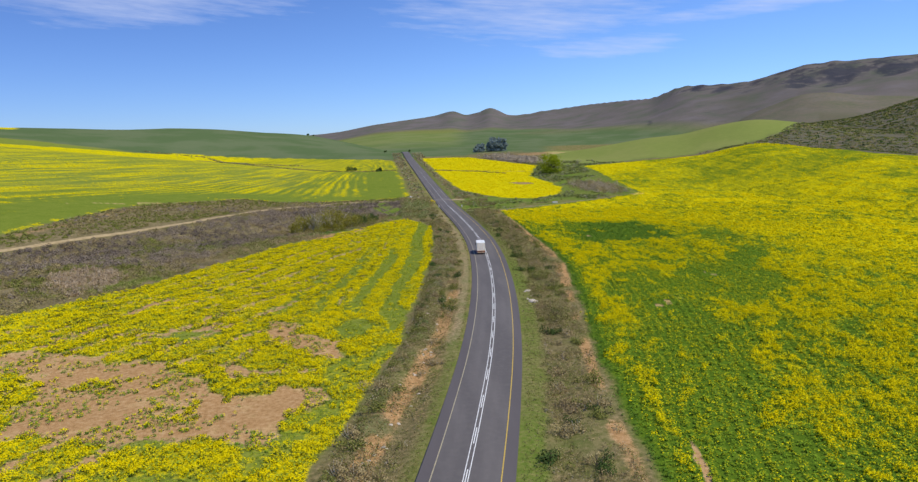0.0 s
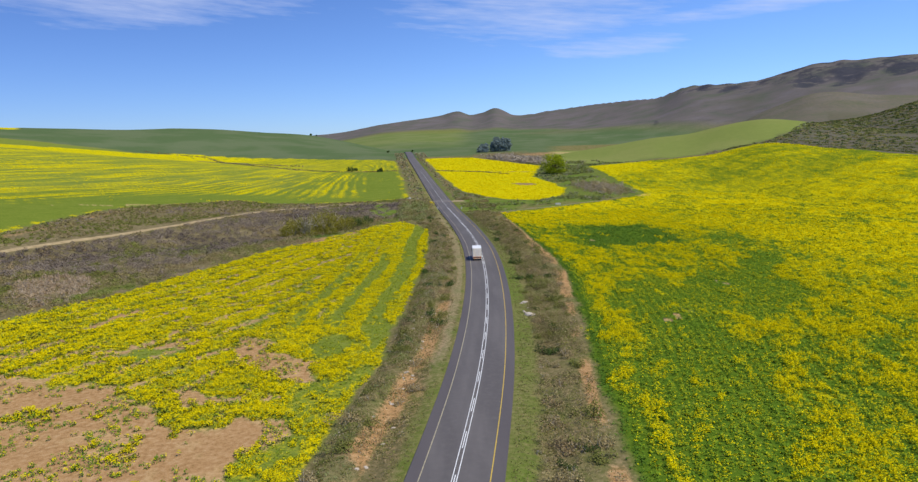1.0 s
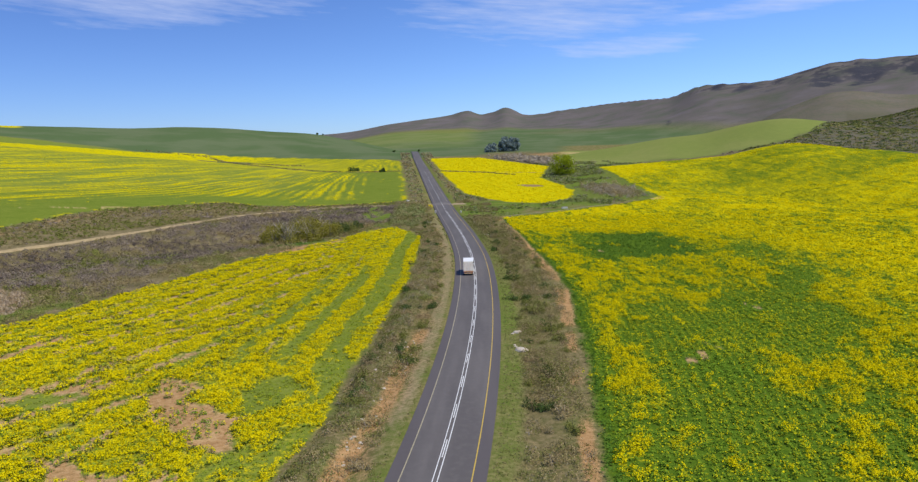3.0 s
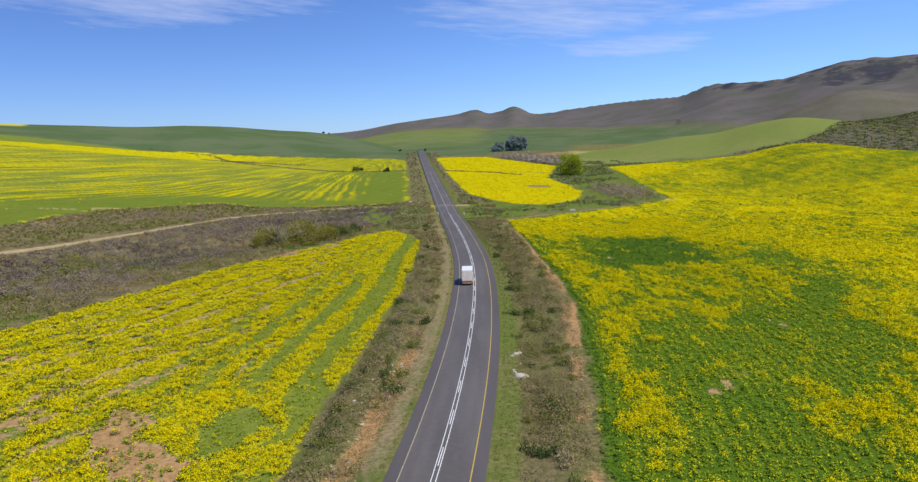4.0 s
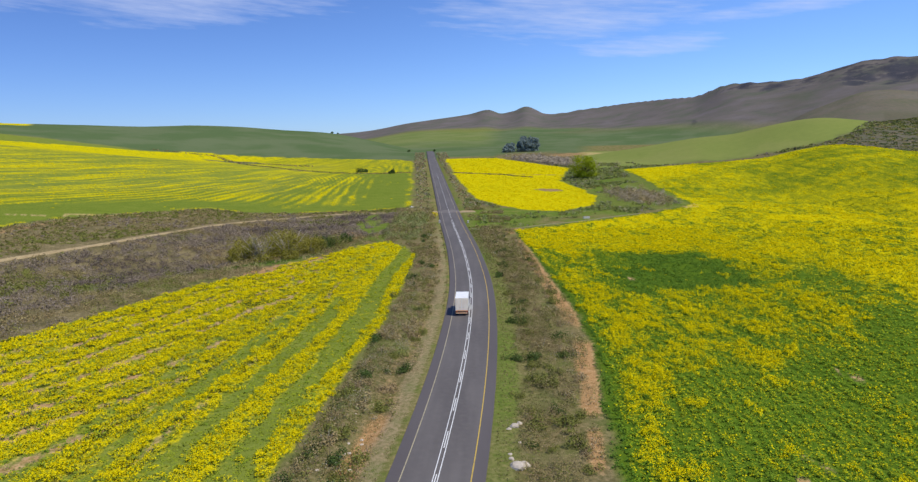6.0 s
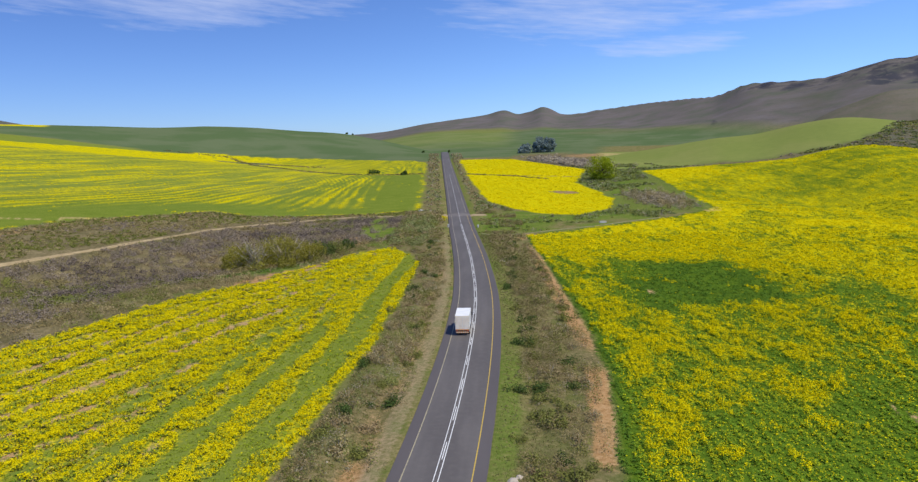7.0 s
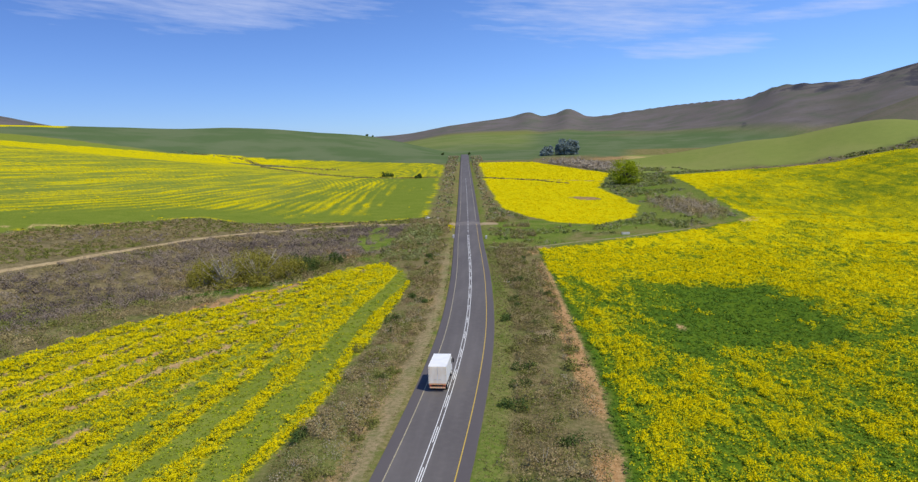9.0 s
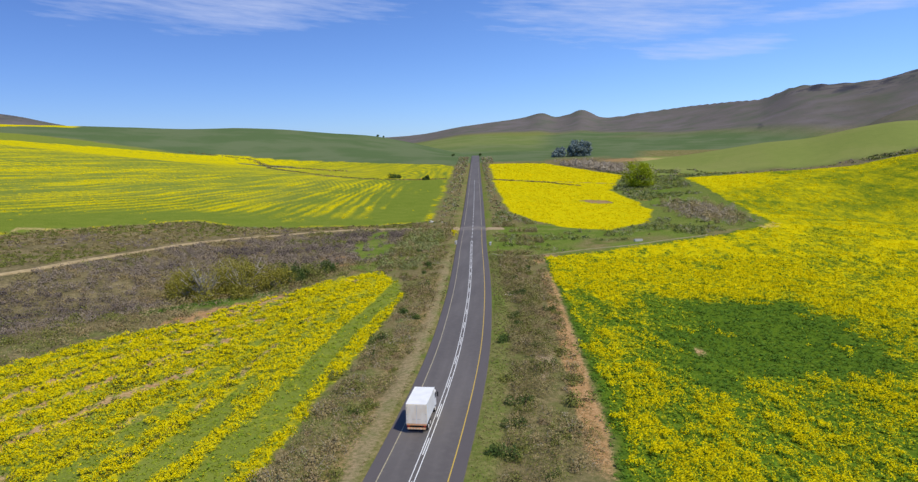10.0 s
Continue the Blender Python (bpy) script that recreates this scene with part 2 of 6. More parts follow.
    z = np.where((az > 20) & (r > 1150), np.maximum(z, 10 + (h - 10) * np.clip(1 - np.abs(r - 1660) / 480, 0, 1) ** 0.8 + 1.5 * fnoise(x, y, 90, 5)), z)
    # gentle unevenness everywhere but on the road
    rough = 0.25 * fnoise(x, y, 19, 1) + 0.1 * fnoise(x, y, 6, 2) * (1 - ease(150, 300, r))
    z = z + rough * ease(9, 16, np.abs(x - road_x(y)))
    return z


# ---- plan of the fields ----
LEFT_NEAR = [(-22, -40), (-14.1, 63), (-11.6, 75), (-9.7, 90), (-6.8, 113), (-5.2, 144), (-2.9, 190), (-2.1, 220), (-2.5, 245), (-3.5, 267), (-7.6, 287),
             (-15, 296), (-20, 294), (-25.4, 287), (-32, 269), (-40.5, 249), (-51, 231), (-60.3, 206), (-72.8, 169), (-84, 149), (-97, 120), (-122, 58), (-138, -40)]
RIGHT = [(27.2, 318), (29.6, 265), (31, 229), (31.8, 200), (31.5, 177), (27.2, 137), (23.1, 105), (20.7, 84), (19.4, 68), (17.5, 30), (15, -40), (420, -40),
         (420, 200), (300, 300), (272, 375), (262, 408), (262, 472), (248, 534), (208, 545), (165, 582), (123, 592), (119.6, 455), (114.5, 399), (89, 368), (59, 343)]
MIDDLE = [(-22, 868), (-9, 690), (6.4, 502), (14.3, 434), (34, 390), (53, 381), (72, 405), (80, 445), (78, 482), (72, 545), (95, 670), (72, 744), (38, 864)]
LEFT_FAR = [(-53, 830), (-24, 505), (-17.3, 407), (-38, 392), (-87, 376), (-107, 381), (-121, 357), (-138, 320), (-142, 258), (-150, 225), (-260, 120), (-800, 60),
            (-720, 520), (-560, 720), (-493, 801), (-450, 858), (-395, 888), (-314, 925), (-190, 904), (-72, 868)]
REED_BED = [(-104, 188), (-94, 190), (-88, 187), (-80.5, 173), (-81, 165), (-85.5, 159.5), (-94, 164), (-101, 176)]
FARM_TRACK = [(-148, 205), (-138, 217), (-115, 246), (-102.5, 273), (-95, 298), (-85.6, 335), (-66, 363), (-52.5, 375), (-32, 383.5), (-4, 387)]
FIELD_TRACK = [(12.6, 325), (16, 321.5), (23, 320), (40.4, 334.5), (60, 347), (89, 371), (114, 402)]


def rounded(line):
    """A smooth line through the corner points."""
    p = np.array(line, float)
    t = np.arange(len(p))
    f = np.linspace(0, len(p) - 1, 6 * len(p))
    return list(zip(curve(t, p[:, 0], f).tolist(), curve(t, p[:, 1], f).tolist()))


FARM_TRACK, FIELD_TRACK = rounded(FARM_TRACK), rounded(FIELD_TRACK)


def inside(poly, x, y):
    """Signed distance to a polygon's edge in metres, positive inside."""
    x, y = np.asarray(x, float), np.asarray(y, float)
    best, odd = np.full(x.shape, 1e9), np.zeros(x.shape, bool)
    for (ax, ay), (bx, by) in zip(poly, poly[1:] + poly[:1]):
        ex, ey = bx - ax, by - ay
        t = np.clip(((x - ax) * ex + (y - ay) * ey) / (ex * ex + ey * ey), 0, 1)
        best = np.minimum(best, np.hypot(x - ax - t * ex, y - ay - t * ey))
        crosses = (ay > y) != (by > y)
        odd ^= crosses & (x < ax + (y - ay) * ex / (ey if ey else 1e-9))
    return np.where(odd, best, -best)


def beside(line, x, y):
    best = np.full(np.shape(x), 1e9)
    for (ax, ay), (bx, by) in zip(line, line[1:]):
        ex, ey = bx - ax, by - ay
        t = np.clip(((x - ax) * ex + (y - ay) * ey) / (ex * ex + ey * ey), 0, 1)
        best = np.minimum(best, np.hypot(x - ax - t * ex, y - ay - t * ey))
    return best


def blob(x, y, cx, cy, rx, ry, turn=0.0):
    """1 at the middle of an oval, 0 past its rim, with a frayed edge."""
    c, s = math.cos(radians(turn)), math.sin(radians(turn))
    u, v = ((x - cx) * c + (y - cy) * s) / rx, (-(x - cx) * s + (y - cy) * c) / ry
    d = np.hypot(u, v) + 0.3 * fnoise(x, y, min(rx, ry) * 0.8, 11) + 0.26 * fnoise(x, y, min(rx, ry) * 0.3, 12) + 0.16 * fnoise(x, y, 0.9, 13)
    return 1 - ease(0.75, 1.1, d)


SAND = [(-53, 79), (-45, 77), (-34, 75), (-21, 73.5), (-18.8, 81), (-16, 85), (-17, 90.5), (-22.6, 92), (-25, 88), (-30, 90.5), (-36, 98.5), (-43.7, 105), (-53, 106.5), (-62, 111.5), (-72, 112), (-70, 106), (-60, 99), (-55, 89)]
RIGHT_GREEN = [(22, 52), (34.5, 56), (42, 80), (47, 100), (52.5, 117), (61, 134), (70, 141), (82, 158), (83, 173), (99, 198), (96, 207), (86, 196), (73, 179), (57, 171), (49, 171), (41.5, 163), (36, 148), (33, 130), (30.5, 110), (27.5, 88), (25.5, 70)]
RIGHT_LOW = [(47.5, 268), (55, 264), (63, 262), (75, 264), (79, 244), (78, 224), (69, 216), (56, 218), (47, 210), (44.5, 232)]
SAND_SPOT = [(-32, 121), (-31.5, 128), (-27, 126), (-25.8, 119.5), (-22.5, 117), (-17.6, 112.6), (-16.1, 104.6), (-19, 104.3), (-22.8, 108.2), (-27.8, 113)]


def left_edge_x(y):
    return curve([-40, 63, 90, 113, 144, 190, 220, 267, 310], [-22, -14.1, -9.7, -6.8, -5.2, -2.9, -2.1, -3.5, -5], y)


def far_edge_x(y):
    return curve([-40, 58, 120, 149, 169, 206, 231, 249, 269, 290], [-138, -122, -97, -84, -72.8, -60.3, -51, -40.5, -32, -25], y)


def right_rows(x, y):
    """Distance across the curving drill rows of the field on the right."""
    return x - curve([40, 100, 140, 170, 200, 250, 320], [-15, 0, 8, 9.5, 6, -9, -33], y)


def fields(x, y):
    """Cover of flowers, crop leaves and bare soil, each 0..1, on the plan."""
    x, y = np.asarray(x, float), np.asarray(y, float)
    n1, n2, n3 = fnoise(x, y, 14, 21), fnoise(x, y, 4.5, 22), fnoise(x, y, 1.6, 23)
    jag = 0.9 * n2 + 0.5 * n3
    # near field on the left: sown strips along the road
    ln = inside(LEFT_NEAR, x, y) + 0.7 * jag
    in_ln = ease(0, 1.2, ln)
    u = x - left_edge_x(y) + 1.3 * fnoise(x, y, 40, 24)
    strip = np.cos((u + 4.2) * 2 * math.pi / 7.6)
    green_strip = ease(-0.22, 0.58, strip + 0.28 * n2 + 0.4 * n1 - 0.05) * ease(-33, -26, u) * ease(-0.3, -1.4, u) * ease(112, 150, y)
    q = x - far_edge_x(y) + 0.9 * fnoise(x, y, 18, 29)
    rut = ease(0.62, 0.88, np.cos((q - 14.5) * 2 * math.pi / 8.1) + 0.2 * n2 + 0.12 * n3) * ease(-19, -25, u) * ease(-0.75, -0.2, fnoise(q * 0.3, y * 0.5, 7, 48) + 0.35 * n2 + 0.1) * ease(4, 8, q) * 0.92
    ox, oy, x, y = x, y, x + 3.2 * fnoise(x, y, 9, 25) + 1.2 * fnoise(x, y, 3.2, 26), y + 3.2 * fnoise(x, y, 8, 27) + 1.2 * fnoise(x, y, 3, 28)
    bare = np.maximum.reduce([
        ease(-0.9, 0.6, inside(SAND, ox, oy) + 1.6 * n2 + 0.9 * n3), ease(-1.3, 0.2, inside(SAND_SPOT, ox, oy) + 1.1 * n2 + 0.9 * n3), 0.9 * blob(x, y, -28, 100, 9, 1.3, -8), 0.9 * blob(x, y, -66, 124, 10, 1.6, 70), blob(x, y, -62, 146, 12, 1.8, 66),
        blob(x, y, -48, 130, 8, 2.0, 68), blob(x, y, -42, 127, 6, 1.6, 68), blob(x, y, -23, 286, 5, 1.5, 0), blob(x, y, -37.5, 250, 10, 1.5, 62), blob(x, y, -30.5, 266, 5, 1.2, 60), rut])
    tuft = ease(0.2, 0.5, n3 * 0.75 + 0.6 * n2 + 0.1)
    pale = np.maximum.reduce([blob(x, y, -43, 121, 7, 4), 0.95 * blob(x, y, -10.8, 129, 1.9, 13, 0), 0.55 * blob(x, y, -13.5, 92, 3.5, 14, -6), 0.75 * blob(x, y, -18, 72, 4, 9, -8), 0.7 * blob(x, y, -30, 64, 8, 4), 0.7 * blob(x, y, -50, 70, 6, 3),
                              blob(x, y, -17, 121, 3, 9, 0), blob(x, y, -34, 76, 4, 2), 0.6 * blob(x, y, -9.5, 104, 2.2, 9, -12)])
    x, y = ox, oy
    streak = fnoise(u, y * 0.22, 1.7, 34)
    wide = np.exp(-((u + 4.8) / 2.6) ** 2) * ease(150, 190, y) * (1 - ease(278, 288, y))
    green_strip = green_strip * (1 - ease(160, 195, y) * ease(-3.4, -2.0, u + 0.8 * n2))
    green_strip = np.maximum(green_strip, ease(0.3, 0.6, wide + 0.15 * n2 + 0.12 * streak))
    worn = ease(0.4, 0.8, fnoise(u, y * 0.4, 2.6, 35) + 0.5 * n3) * ease(-20, -32, u)
    bare = np.maximum(bare, 0.28 * worn * in_ln)
    gap = 0.6 * ease(0.84, 0.96, np.cos((u + 8.0 + 0.5 * n2) * 2 * math.pi / 7.6) + 0.22 * n3 + 0.1 * fnoise(u, y * 0.5, 2.2, 38)) * ease(-0.35, 0.05, fnoise(u * 0.5, y * 0.25, 4, 39) + 0.5 * n2) * ease(-8, -13, u) * ease(-25, -21, u)
    bare = np.maximum(bare, 0.85 * gap * in_ln)
    first = ease(-7.5, -6.0, u)
    green_strip = green_strip * (first + (1 - first) * (0.97 - 0.5 * ease(175, 225, y)) * curve([-40, -27, -19, -11], [0.5, 0.7, 0.9, 1.0], u)) * (0.98 - 0.4 * ease(0.35, 0.8, n2 + 0.6 * streak))
    along = np.where(u < -24, q, u)
    holes_l = ease(0.2, 0.45, 0.62 * fnoise(along, y * 0.35, 1.7, 104) + 0.4 * fnoise(along, y * 0.5, 0.9, 105) + 0.3 * fnoise(x, y, 20, 106))
    bloom_l = (1 - 0.36 * holes_l) * in_ln * (1 - np.maximum(green_strip, 0.9 * pale)) * (1 - bare * (1 - 0.3 * tuft)) * np.clip(0.97 + 0.2 * streak + 0.12 * n1, 0.2, 1)
    leaf_l = in_ln * (1 - bare * (1 - 0.35 * tuft))
    # field on the right
    rf = inside(RIGHT, x, y) + 0.6 * jag
    in_rf = ease(0, 1.5, rf)
    rows = np.cos((right_rows(x, y) + 1.0 * fnoise(x, y, 30, 31)) * 2 * math.pi / 5.2)
    edge = 1 - ease(2.0 - 1.2 * ease(170, 200, y), 4.5 - 2.2 * ease(170, 200, y), rf + 1.0 * n2)
    fray = 2.4 * n2 + 1.6 * n3 + 4.0 * fnoise(right_rows(x, y), y * 0.3, 3.2, 47)
    thin = ease(-2.5, 3.0, inside(RIGHT_GREEN, x, y) + fray)
    low = ease(-2.5, 3.0, inside(RIGHT_LOW, x, y) + 1.1 * fray + 3.0 * n1)
    sparse = np.maximum.reduce([
        0.96 * thin, 1.05 * low, 0.62 * blob(x, y, 43.5, 244, 3.4, 30, 0), 0.5 * blob(x, y, 124, 362, 9, 34, -14), 0.45 * blob(x, y, 136, 445, 16, 22, 0), 0.42 * blob(x, y, 98, 296, 12, 10, -10), 0.5 * blob(x, y, 90, 226, 14, 10, -10), 0.42 * blob(x, y, 58.5, 97, 4.5, 14, -10), 0.5 * blob(x, y, 48.5, 71, 4, 10, -12),
        0.4 * blob(x, y, 118, 330, 30, 14, -20), 0.45 * blob(x, y, 108, 300, 14, 22, -20), 0.3 * blob(x, y, 160, 412, 36, 24, 0), 0.48 * blob(x, y, 235, 480, 90, 95, 30), 0.42 * blob(x, y, 225, 390, 90, 130, -10), 0.4 * blob(x, y, 190, 300, 60, 80, -20), 0.42 * blob(x, y, 150, 362, 28, 14, -20)])
    past_bloom = ease(-8, 14, 0.985 * (x - 170) + 0.17 * (y - 470) + 9 * fnoise(x, y, 34, 174)) * ease(330, 380, y + 0.9 * (x - 170))
    sparse = np.maximum(sparse, past_bloom * np.clip(0.47 + 0.3 * fnoise(x * 0.3 + 0.15 * y, y - 0.3 * x, 15, 175) + 0.16 * fnoise(x * 0.3, y, 6, 176), 0.1, 0.7))
    clumps = np.maximum.reduce([(1 - ease(0.7 + 0.6 * ease(150, 165, y), 2.1 + 0.8 * ease(150, 165, y), np.abs(x - curve([70, 76, 88, 113, 138, 155, 183, 210, 250], [23.4, 23.9, 25, 28, 30.6, 35.5, 37.6, 38.0, 35], y) + 1.8 * n2))) * ease(70, 78, y) * (1 - ease(230, 250, y)) * (1 - 0.7 * blob(x, y, 33, 147, 5, 7, 0)),
                                (1 - ease(0.6, 1.8, np.abs(x - curve([80, 95, 122, 134], [37.5, 36.0, 34.0, 35.6], y) + 1.6 * n2))) * ease(76, 84, y) * (1 - ease(130, 138, y)) * ease(-0.4, 0.2, n1 + n2),
                                blob(x, y, 53, 126, 3, 7, -12), 0.8 * blob(x, y, 66, 141, 3, 4, 0)])
    fleck = ease(-0.15, 0.45, 0.75 * n2 + 0.55 * n3 + 0.35 * rows + 0.25)
    across = right_rows(x, y)
    streak = 0.65 * fnoise(across, y * 0.22, 2.2, 33) + 0.5 * fnoise(across, y * 0.3, 0.9, 37)
    calm = ease(300, 400, np.hypot(x, y))
    bloom_r = (0.76 + 0.08 * ease(180, 230, y) + 0.55 * streak + 0.2 * n1 + 0.14 * n3 + 0.12 * ease(58, 70, x) * (1 - ease(150, 175, y)) - 0.16 * ease(150, 175, y) * (1 - ease(240, 262, y)) * (1 - ease(60, 75, x))) * (1 - calm) + (0.78 + 0.14 * n1 + 0.2 * fnoise(x, y, 45, 36) + 0.25 * streak + 0.12 * n2) * calm
    bloom_r = bloom_r * (1 - sparse * (1 - 0.1 * fleck - 0.24 * (1 - low) * ease(0.12, 0.5, streak + 0.25 * n3))) + 0.85 * clumps * ease(-0.3, 0.3, n2 + 0.5 * n3)
    holes = ease(0.16, 0.42, 0.62 * fnoise(across, y * 0.42, 2.3, 101) + 0.45 * fnoise(across, y * 0.5, 1.1, 102) + 0.3 * fnoise(x, y, 24, 103) - 0.5 * ease(290, 420, np.hypot(x, y)))
    seam = (1 - ease(0.5, 2.0, np.abs(y - curve([119, 137, 153, 165, 200, 240], [411, 408, 403, 393, 362, 330], x)))) * ease(118, 122, x) * (1 - ease(225, 240, x))
    bloom_r = np.clip(bloom_r, 0, 1) * (1 - 0.9 * edge) * in_rf * (1 - 0.55 * seam) * (1 - 0.8 * holes * ease(50, 90, np.hypot(x - 10, y - 20)))
    bare_r = np.maximum.reduce([0.8 * blob(x, y, 66.4, 164.5, 0.7, 3.4, 20), 0.9 * blob(x, y, 41.6, 128.6, 0.9, 0.8, 0), 0.8 * blob(x, y, 44.2, 131.2, 0.8, 1.4, 0), 0.5 * blob(x, y, 47.6, 136, 0.5, 3, 20), 0.8 * blob(x, y, 50, 229.6, 1.0, 1.6, 0), blob(x, y, 24.9, 63.5, 0.45, 5, -9)])
    bloom_r, leaf_r = bloom_r * (1 - bare_r), in_rf * (1 - 0.85 * bare_r)
    # small field between the road and the trees
    mf = inside(MIDDLE, x, y) + 1.5 * fnoise(x, y, 9, 41)
    line = 1 - ease(1.0, 2.6, np.abs(y - 632 + 0.55 * (x - 5)))
    bare_m = np.maximum(blob(x, y, 58, 482, 6, 12, 30), line)
    bloom_m = ease(0, 2.5, mf) * (1 - bare_m) * (0.84 + 0.08 * n1 + 0.14 * fnoise(x, y, 34, 40))
    # long field on the far left, flowering in bands
    lf = inside(LEFT_FAR, x, y) + 1.5 * fnoise(x, y, 11, 42)
    wander = fnoise(x, y, 70, 43)
    w = x + (y - 391) * curve([-400, -300, -160, -110, -75, -20], [-0.40, -0.40, -0.33, -0.15, 0.06, 0.078], x) + 3.5 * fnoise(x, y, 55, 44) + 1.2 * n1
    bands = np.cos(w * 2 * math.pi / 7.2) * (0.40 + 0.3 * fnoise(x, y, 38, 46)) + 0.62 * fnoise(w * 1.0, y * 0.12, 4, 45) + 0.3 * fnoise(w, y * 0.05, 1.7, 49)
    up = inside(LEFT_FAR, x, y)
    level = ease(20, 60, up + 10 * wander) * (0.33 - 0.1 * ease(170, 260, -x)) + 0.06 * ease(150, 260, -x) * ease(50, 110, up) + 0.16 * ease(220, 380, -x + 0.5 * (y - 560))
    bloom_f = level + 0.8 * bands * ease(18, 40, up + 8 * n1) * (0.75 + 0.1 * ease(150, 300, -x)) + 0.12 * n1 - 0.02
    bloom_f = np.where(y > 640, 0.40 + 0.4 * bands + 0.4 * ease(160, 300, -x), bloom_f)
    bloom_f = np.maximum(bloom_f, 0.55 * (1 - ease(1.0, 4.0, np.abs(lf - 2))) * ease(-0.5, 0.3, n2 + n1))
    hedge = (1 - ease(1.4, 4.0, np.abs(y - 645 - 0.10 * (x + 58)))) * ease(-175, -150, x)
    hedge = np.maximum.reduce([hedge, blob(x, y, -182, 682, 26, 7, -35), blob(x, y, -250, 838, 40, 16, -20)])
    in_lf = ease(0, 3, lf)
    bloom_f = np.clip(bloom_f, 0, 1) * in_lf * (1 - hedge)
    bloom = np.maximum.reduce([bloom_l, bloom_r, bloom_m, bloom_f])
    leaf = np.maximum.reduce([leaf_l, leaf_r, ease(0, 2.5, mf) * (1 - bare_m), in_lf * (1 - hedge)])
    soil = np.maximum.reduce([in_ln * bare, in_rf * bare_r, ease(0, 2.5, mf) * bare_m * 0.6, in_lf * hedge * 0.25])
    return bloom, leaf, soil


def verge(x, y):
    """Distance from the road's centre line (signed, right is positive)."""
    return x - road_x(y)


def land(x, y):
    """Height of the ground with the ditch and bank along the verges."""
    x, y = np.asarray(x, float), np.asarray(y, float)
    v = verge(x, y)
    ditch = 0.45 * np.exp(-((np.abs(v) - 9.5) / 2.2) ** 2) * (1 - ease(300, 330, y))
    bank = 0.9 * np.exp(-((v + 12.6 + 1.2 * fnoise(x, y, 12, 51)) / 2.0) ** 2) * ease(60, 90, y) * (1 - ease(150, 200, y))
    return height(x, y) + np.where((y > -90) & (y < 1400), bank - ditch, 0)


